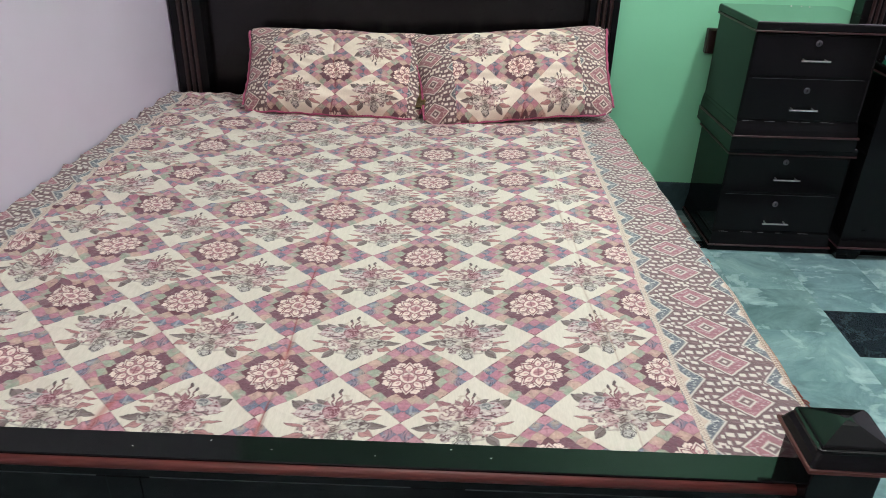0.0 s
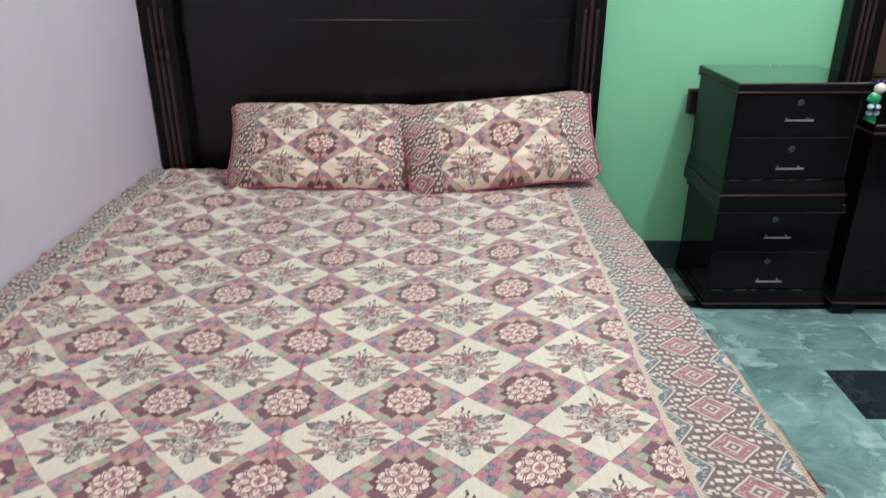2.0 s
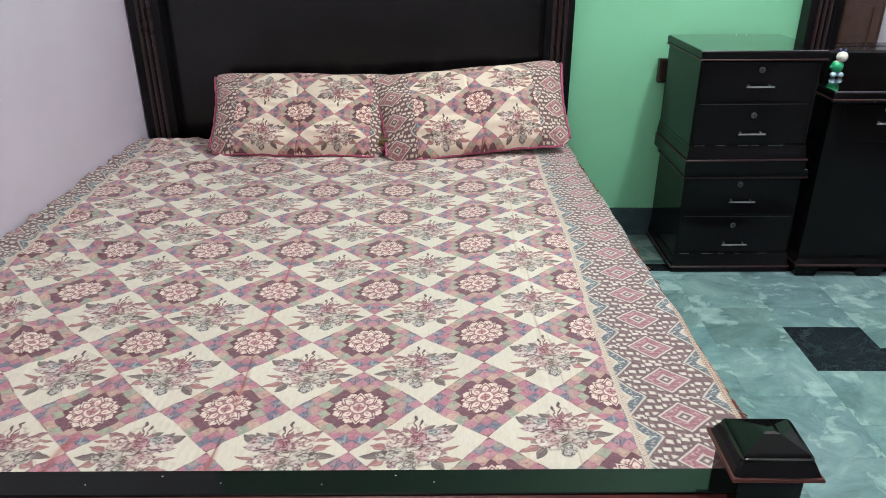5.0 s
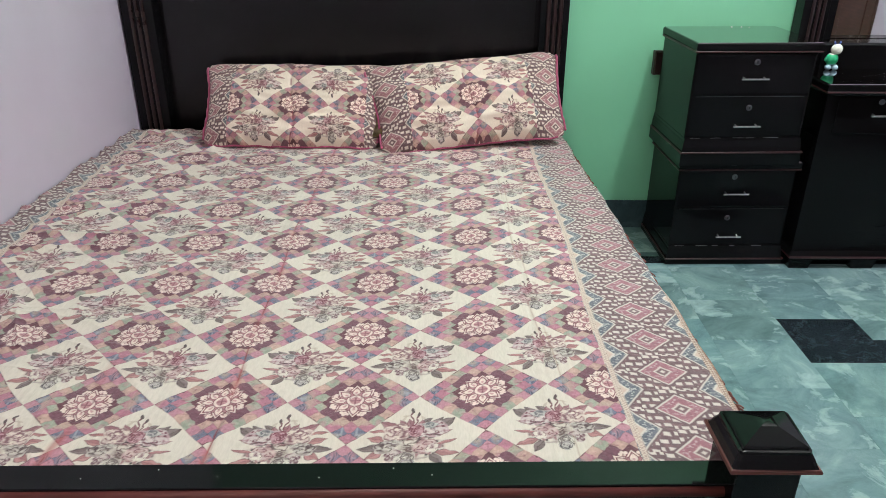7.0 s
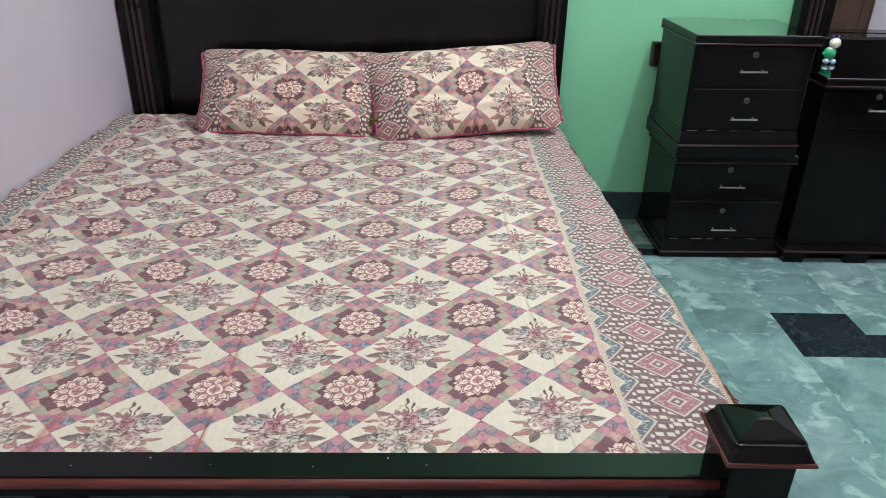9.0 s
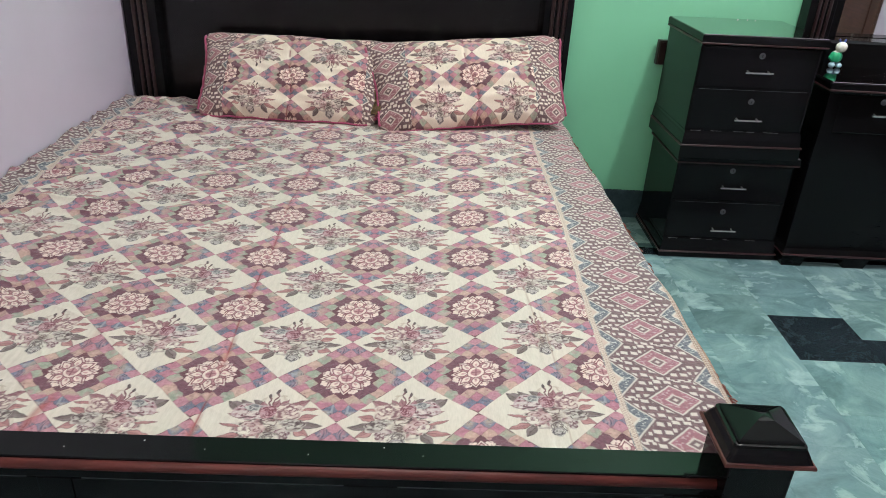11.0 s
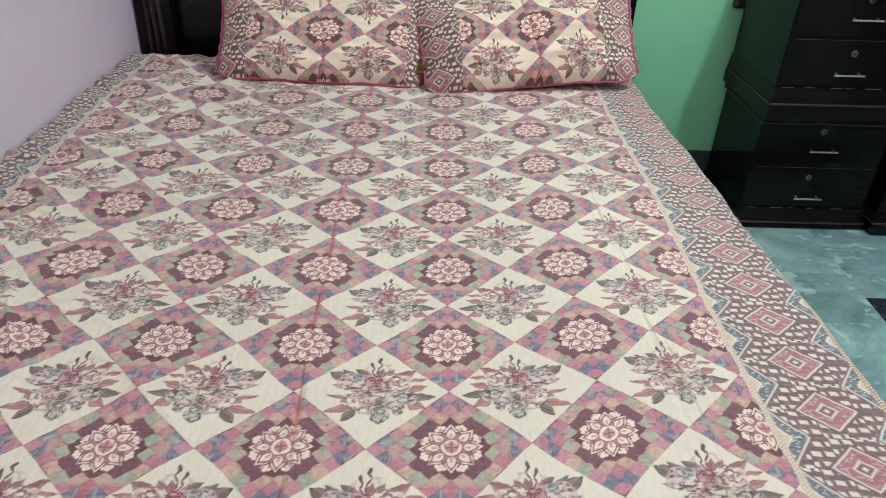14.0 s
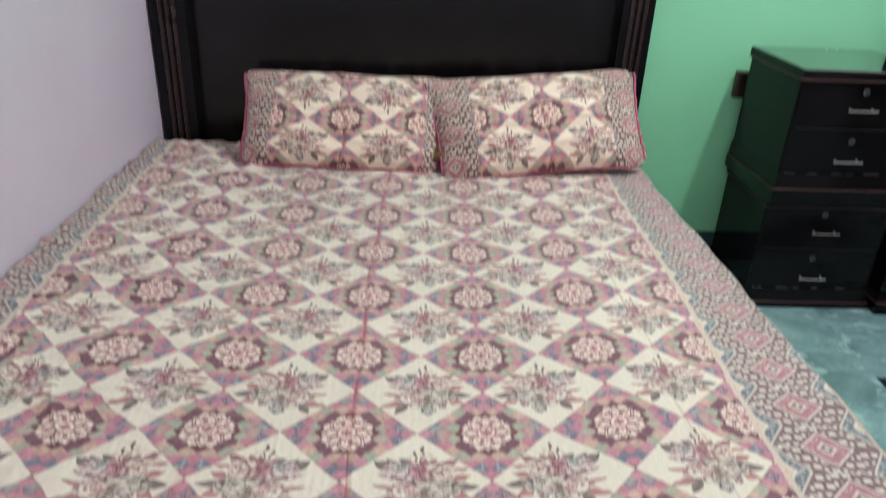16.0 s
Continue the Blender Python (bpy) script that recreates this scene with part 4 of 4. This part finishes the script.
# ---- nightstands ----
def nightstand(w, d, h, foot, fittings, label, lock_x=0.004):
    """Two drawers under a moulded lid; its middle front edge at the origin, its body behind. fittings: heights of lock and handle, drawer by drawer."""
    root = thing("nightstand", 0, 0, 0, label=label, category="nightstand", group="stacked nightstands")
    x, f = w / 2, foot
    part("plinth", loft([(-x + 0.006, x - 0.006, 0.006, d, 0.0), (-x, x, 0, d, 0.004), (-x, x, 0, d, f + 0.026), (-x + 0.004, x - 0.004, 0.004, d, f + 0.034), (-x + 0.006, x - 0.006, 0.006, d, f + 0.056),
                         (-x + 0.008, x - 0.008, 0.009, d, f + 0.072), (-x + 0.010, x - 0.010, 0.0105, d, f + 0.079), (-x + 0.010, x - 0.010, 0.0115, d, f + 0.090)]), DARK, root)
    part("bead", rod([(-x - 0.001, d - 0.01, f + 0.030), (-x - 0.001, -0.001, f + 0.030), (x + 0.001, -0.001, f + 0.030), (x + 0.001, d - 0.01, f + 0.030)], 0.0042), BEAD_DARK, root, "thin red-brown bead")
    bx = x - 0.011
    part("body", box(-bx, bx, 0.0185, d - 0.005, f + 0.088, h - 0.045, 0.003), DARK, root)
    part("lid_moulding", loft([(-bx, bx, 0.02, d - 0.006, h - 0.048), (-x + 0.012, x - 0.012, 0.012, d, h - 0.040), (-x + 0.004, x - 0.004, 0.002, d, h - 0.034),
                      (-x + 0.002, x - 0.002, 0.0, d, h - 0.028), (-x + 0.002, x - 0.002, 0.0, d, h - 0.008), (-x + 0.005, x - 0.005, 0.003, d - 0.002, h - 0.003)]), DARK, root, "moulded edge under the top")
    part("top", loft([(-x + 0.005, x - 0.005, 0.003, d - 0.002, h - 0.0035), (-x + 0.008, x - 0.008, 0.006, d - 0.004, h)]), LID, root, "mirror-glossy lacquered top")
    part("bead", rod([(-x + 0.002, d - 0.01, h - 0.036), (-x + 0.002, 0.002, h - 0.036), (x - 0.002, 0.002, h - 0.036), (x - 0.002, d - 0.01, h - 0.036)], 0.0042), BEAD_DARK, root, "thin red-brown bead")
    middle = (f + h) / 2 + 0.028
    rng = random.Random(int(w * 1000))
    # streaks along the ledge: scratches plus highlight, both put into the colour
    for k in range(5):
        at, long = -bx + 0.02 + (2 * bx - 0.10) * k / 5 + rng.uniform(0, 0.03), rng.uniform(0.02, 0.075)
        part("worn_edge_glint", box(at, at + long, 0.0120, 0.0140, f + 0.0894, f + 0.0906), WORN_GLINT, root, "pale streak on the drawer ledge, worn polish and painted highlight in one")
    for (z0, z1), (zk, zh) in zip(((middle + 0.003, h - 0.050), (f + 0.094, middle - 0.003)), fittings):
        drawer = part("drawer", box(-bx + 0.005, bx - 0.005, 0.016, 0.040, z0, z1, 0.004), DARK, root)
        if z0 < middle:
            # painted highlight on the rounded top edge of the lower drawer
            part("painted_edge_highlight", box(-bx + 0.022, bx - 0.022, 0.0158, 0.0172, z1 - 0.0030, z1 - 0.0012), EDGE_HIGHLIGHT, drawer, "greyish strip standing in for the highlight on the drawer's top edge")
        bm = rod([(-0.056, -0.006, zh), (0.056, -0.006, zh)], 0.0036)
        for k in (-0.042, 0.042):
            rod([(k, 0.018, zh + 0.004), (k, -0.006, zh)], 0.003, bm=bm)
        part("handle", bm, STEEL, drawer, "slim steel bar handle")
        bm = turned([(0.0125, 0.0), (0.0125, 0.004), (0.009, 0.006), (0.009, 0.0035), (0.001, 0.0035)], 16)
        bm.transform(pose(lock_x, 0.0165, zk, 90))
        lock = part("lock", bm, DULL, drawer, "round steel key lock")
        part("keyhole", box(lock_x - 0.0015, lock_x + 0.0015, 0.0105, 0.0135, zk - 0.005, zk + 0.005), INK, lock)
    return root


low = nightstand(0.535, 0.415, 0.492, 0.0, ((0.420, 0.346), (0.227, 0.141)), "black polished two-drawer nightstand standing on the floor", -0.012)
low.matrix_basis = pose(1.650, 3.034, 0.0, 0, 0, 1.0)
high = nightstand(0.512, 0.43, 0.509, 0.03, ((0.431, 0.367), (0.247, 0.173)), "black polished two-drawer nightstand stacked on another one")
high.matrix_basis = pose(1.616, 2.978, 0.4925, 0, 0, 2.2)


# ---- dressing table ----
D0, D1, DF, DB, DT = 1.926, 3.05, 2.990, 3.46, 0.838
table = thing("dressing_table", 0, 0, 0, label="black polished dressing table with a tall framed mirror", category="dressing table")
bm = loft([(D0, D1, DF + 0.004, DB, 0.045), (D0, D1, DF + 0.004, DB, 0.062), (D0 + 0.012, D1 - 0.012, DF + 0.014, DB, 0.085)])
for x0, x1 in ((D0, D0 + 0.11), (D0 + 0.28, D0 + 0.4), (D1 - 0.11, D1)):
    loft([(x0 + 0.012, x1 - 0.012, DF + 0.01, DB, 0.0), (x0, x1, DF + 0.004, DB, 0.046)], bm)
part("plinth", bm, DARK, table, "plinth cut into low bracket feet")
part("bead", rod([(D0, DB, 0.058), (D0, DF + 0.002, 0.058), (D1, DF + 0.002, 0.058)], 0.0045), BEAD_DARK, table)
part("carcass", box(D0 + 0.02, D1 - 0.02, DF + 0.034, DB, 0.08, DT - 0.045, 0.002), DARK, table)
part("top_moulding", loft([(D0 + 0.01, D1 - 0.01, DF + 0.01, DB, DT - 0.05), (D0, D1, DF, DB, DT - 0.04), (D0 - 0.003, D1 + 0.003, DF - 0.003, DB, DT - 0.028),
                        (D0 - 0.003, D1 + 0.003, DF - 0.003, DB, DT - 0.008), (D0, D1, DF, DB, DT - 0.003)]), DARK, table, "moulded edge of the table top")
part("table_top", loft([(D0, D1, DF, DB, DT - 0.0035), (D0 + 0.003, D1 - 0.003, DF + 0.003, DB, DT)]), LID, table, "mirror-glossy lacquered top")
part("bead", rod([(D0 - 0.002, DB, DT - 0.034), (D0 - 0.002, DF - 0.001, DT - 0.034), (D1, DF - 0.001, DT - 0.034)], 0.0045), BEAD_DARK, table)
drawer = part("drawer", box(D0 + 0.07, D0 + 0.52, DF + 0.03, DF + 0.055, 0.62, DT - 0.06, 0.004), DARK, table)
bm = rod([(D0 + 0.206, DF + 0.008, 0.704), (D0 + 0.318, DF + 0.008, 0.704)], 0.0042)
for k in (0.221, 0.303):
    rod([(D0 + k, DF + 0.03, 0.708), (D0 + k, DF + 0.008, 0.704)], 0.003, bm=bm)
part("handle", bm, STEEL, drawer, "slim steel bar handle")
bm = turned([(0.0125, 0.0), (0.0125, 0.004), (0.009, 0.006), (0.001, 0.004)], 16)
bm.transform(pose(D0 + 0.248, DF + 0.031, 0.758, 90))
part("lock", bm, DULL, drawer, "round steel key lock")
part("door_panel", box(D0 + 0.07, D0 + 0.52, DF + 0.036, DF + 0.052, 0.11, 0.60, 0.005), DARK, table)
part("drawer", box(D0 + 0.56, D1 - 0.06, DF + 0.03, DF + 0.055, 0.62, DT - 0.06, 0.004), DARK, table)
part("door_panel", box(D0 + 0.56, D1 - 0.06, DF + 0.036, DF + 0.052, 0.11, 0.60, 0.005), DARK, table)
part("mirror_base", loft([(D0 + 0.10, D1 - 0.10, 3.30, DB, DT - 0.002), (D0 + 0.10, D1 - 0.10, 3.30, DB, DT + 0.10), (D0 + 0.10, D1 - 0.10, 3.31, DB, DT + 0.11)]), DARK, table)
part("mirror_frame", box(D0 + 0.09, D1 - 0.09, 3.425, 3.455, DT, 2.02, 0.002), DARK, table)
for x0 in (D0 + 0.015, D1 - 0.125):
    post = part("mirror_post", box(x0, x0 + 0.115, 3.375, 3.46, DT - 0.002, 2.05, 0.003), DARK, table)
    for k in range(3):
        part("flute", rod([(x0 + 0.04 + k * 0.024, 3.374, DT + 0.03), (x0 + 0.04 + k * 0.024, 3.374, 1.95)], 0.0075), FLUTE, post, "red-brown upright flute")
part("mirror_frame", box(D0 + 0.12, D0 + 0.172, 3.395, 3.426, DT + 0.108, 2.0, 0.004), DARK, table)
part("mirror_frame", box(D1 - 0.155, D1 - 0.12, 3.395, 3.426, DT + 0.108, 2.0, 0.004), DARK, table)
part("mirror_glass", box(D0 + 0.171, D1 - 0.154, 3.415, 3.422, DT + 0.112, 1.99), MIRROR, table, "clear mirror glass")


# ---- small things ----
socket = thing("wall_socket", 1.376, WALL_N, 0.832, label="dark brown plastic socket box on the green wall", category="socket")
part("socket_box", box(-0.042, 0.042, -0.034, 0.0, -0.054, 0.054, 0.004), SOCKET, socket)
part("face_plate", box(-0.036, 0.036, -0.039, -0.033, -0.048, 0.048, 0.002), SOCKET, socket)
part("switch", box(0.002, 0.022, -0.046, -0.038, 0.012, 0.036, 0.002), PLASTIC_W, socket, "small pale switch")
bm = bmesh.new()
for dx, dz in ((0, -0.014), (-0.01, -0.034), (0.01, -0.034)):
    box(dx - 0.003, dx + 0.003, -0.0405, -0.0385, dz - 0.003, dz + 0.003, bm=bm)
part("socket_holes", bm, INK, socket)

doll = bmesh.new()
ball((-0.015, -0.008, 0.012), (0.013, 0.017, 0.012), doll)
ball((0.015, -0.008, 0.012), (0.013, 0.017, 0.012), doll)
ball((-0.002, 0, 0.046), (0.027, 0.024, 0.027), doll)
ball((-0.029, -0.004, 0.044), (0.007, 0.007, 0.008), doll)
ball((0.009, -0.004, 0.088), (0.024, 0.022, 0.023), doll)
rod([(0.000, -0.002, 0.107), (-0.005, -0.002, 0.122)], 0.0035, bm=doll)
rod([(0.016, -0.002, 0.107), (0.021, -0.002, 0.122)], 0.0035, bm=doll)
for face in doll.faces:
    z = face.calc_center_median().z
    face.material_index = 2 if z < 0.0235 else 0 if z < 0.069 else 1 if z < 0.1105 else 3
toy = tagged(part("toy_figure", doll, PLASTIC_G, smooth=True), label="small green and white plastic toy figure on the dressing table", category="toy")
for m in (PLASTIC_W, PLASTIC_L, PLASTIC_B):
    toy.data.materials.append(m)
toy.matrix_basis = pose(2.062, 3.275, DT)

# specks of plaster fallen on the foot rail and on the upper nightstand
rng = random.Random(11)


def plaster_speck(x, y, z, size, label, group):
    bm = bmesh.new()
    bmesh.ops.create_icosphere(bm, subdivisions=1, radius=size)
    for vert in bm.verts:
        vert.co = Vector((vert.co.x * rng.uniform(0.7, 1.7), vert.co.y, vert.co.z * 0.6))
    speck = tagged(part("plaster_speck", bm, WHITE), label=label, category="speck", group=group)
    speck.matrix_basis = pose(x, y, z + size * 0.5, 0, 0, rng.uniform(0, 90))


for x, y, size in ((-0.27, 1.045, 0.0011), (-0.14, 1.068, 0.0013), (-0.03, 1.052, 0.0009), (0.15, 1.050, 0.0010), (0.28, 1.074, 0.0013), (0.35, 1.058, 0.0010)):
    plaster_speck(x, y, 0.5710, size, "tiny white plaster speck on the black foot rail", "specks on the foot rail")
for x, y, size in ((1.640, 3.375, 0.0034), (1.684, 3.378, 0.0030), (1.716, 3.372, 0.0022)):
    plaster_speck(x, y, 1.0015, size, "small white plaster crumb on the glossy nightstand top", "crumbs on the nightstand")

# ---- floor tiles ----
SIDE = 0.305
STRIP0, STRIP1 = 3.045, 3.118
bm = loft([(0, SIDE - 0.0005, 0, SIDE - 0.0005, -0.0045), (0, SIDE - 0.0005, 0, SIDE - 0.0005, -0.0002), (0.0003, SIDE - 0.0008, 0.0003, SIDE - 0.0008, 0.0)])
tile_mesh = bpy.data.meshes.new("tile")
bm.normal_update()
bm.to_mesh(tile_mesh)
bm.free()
black_mesh = tile_mesh.copy()
tile_mesh.materials.append(TILE)
black_mesh.materials.append(BLACK_TILE)
for c in range(-9, 6):
    x = 1.697 + c * SIDE
    if x > WALL_E or x + SIDE < WALL_W:
        continue
    y = 2.248 - (SIDE / 2 if c % 2 else 0)
    for r in range(-17, 5):
        y0 = y + r * SIDE
        if y0 < WALL_S - SIDE + 0.02 or y0 > WALL_N:
            continue
        black = (c % 4 == 0 and r % 4 == 0) or (c % 4 == 1 and r % 4 == 0)
        x0, x1 = max(x, WALL_W), min(x + SIDE, WALL_E)
        for ya, yb in ((max(y0, WALL_S), min(y0 + SIDE, STRIP0)), (max(y0, STRIP1), min(y0 + SIDE, WALL_N))):
            if yb - ya > 0.01:
                piece = new("tile", black_mesh if black else tile_mesh)
                piece.matrix_basis = Matrix.Translation((x0, ya, 0)) @ Matrix.Diagonal(((x1 - x0) / SIDE, (yb - ya) / SIDE, 1, 1))
                piece.parent = floor
    piece = new("border_tile", black_mesh)
    x0, x1 = max(x, WALL_W), min(x + SIDE, WALL_E)
    piece.matrix_basis = Matrix.Translation((x0, STRIP0, 0)) @ Matrix.Diagonal(((x1 - x0) / SIDE, (STRIP1 - STRIP0) / SIDE, 1, 1))
    piece.parent = floor
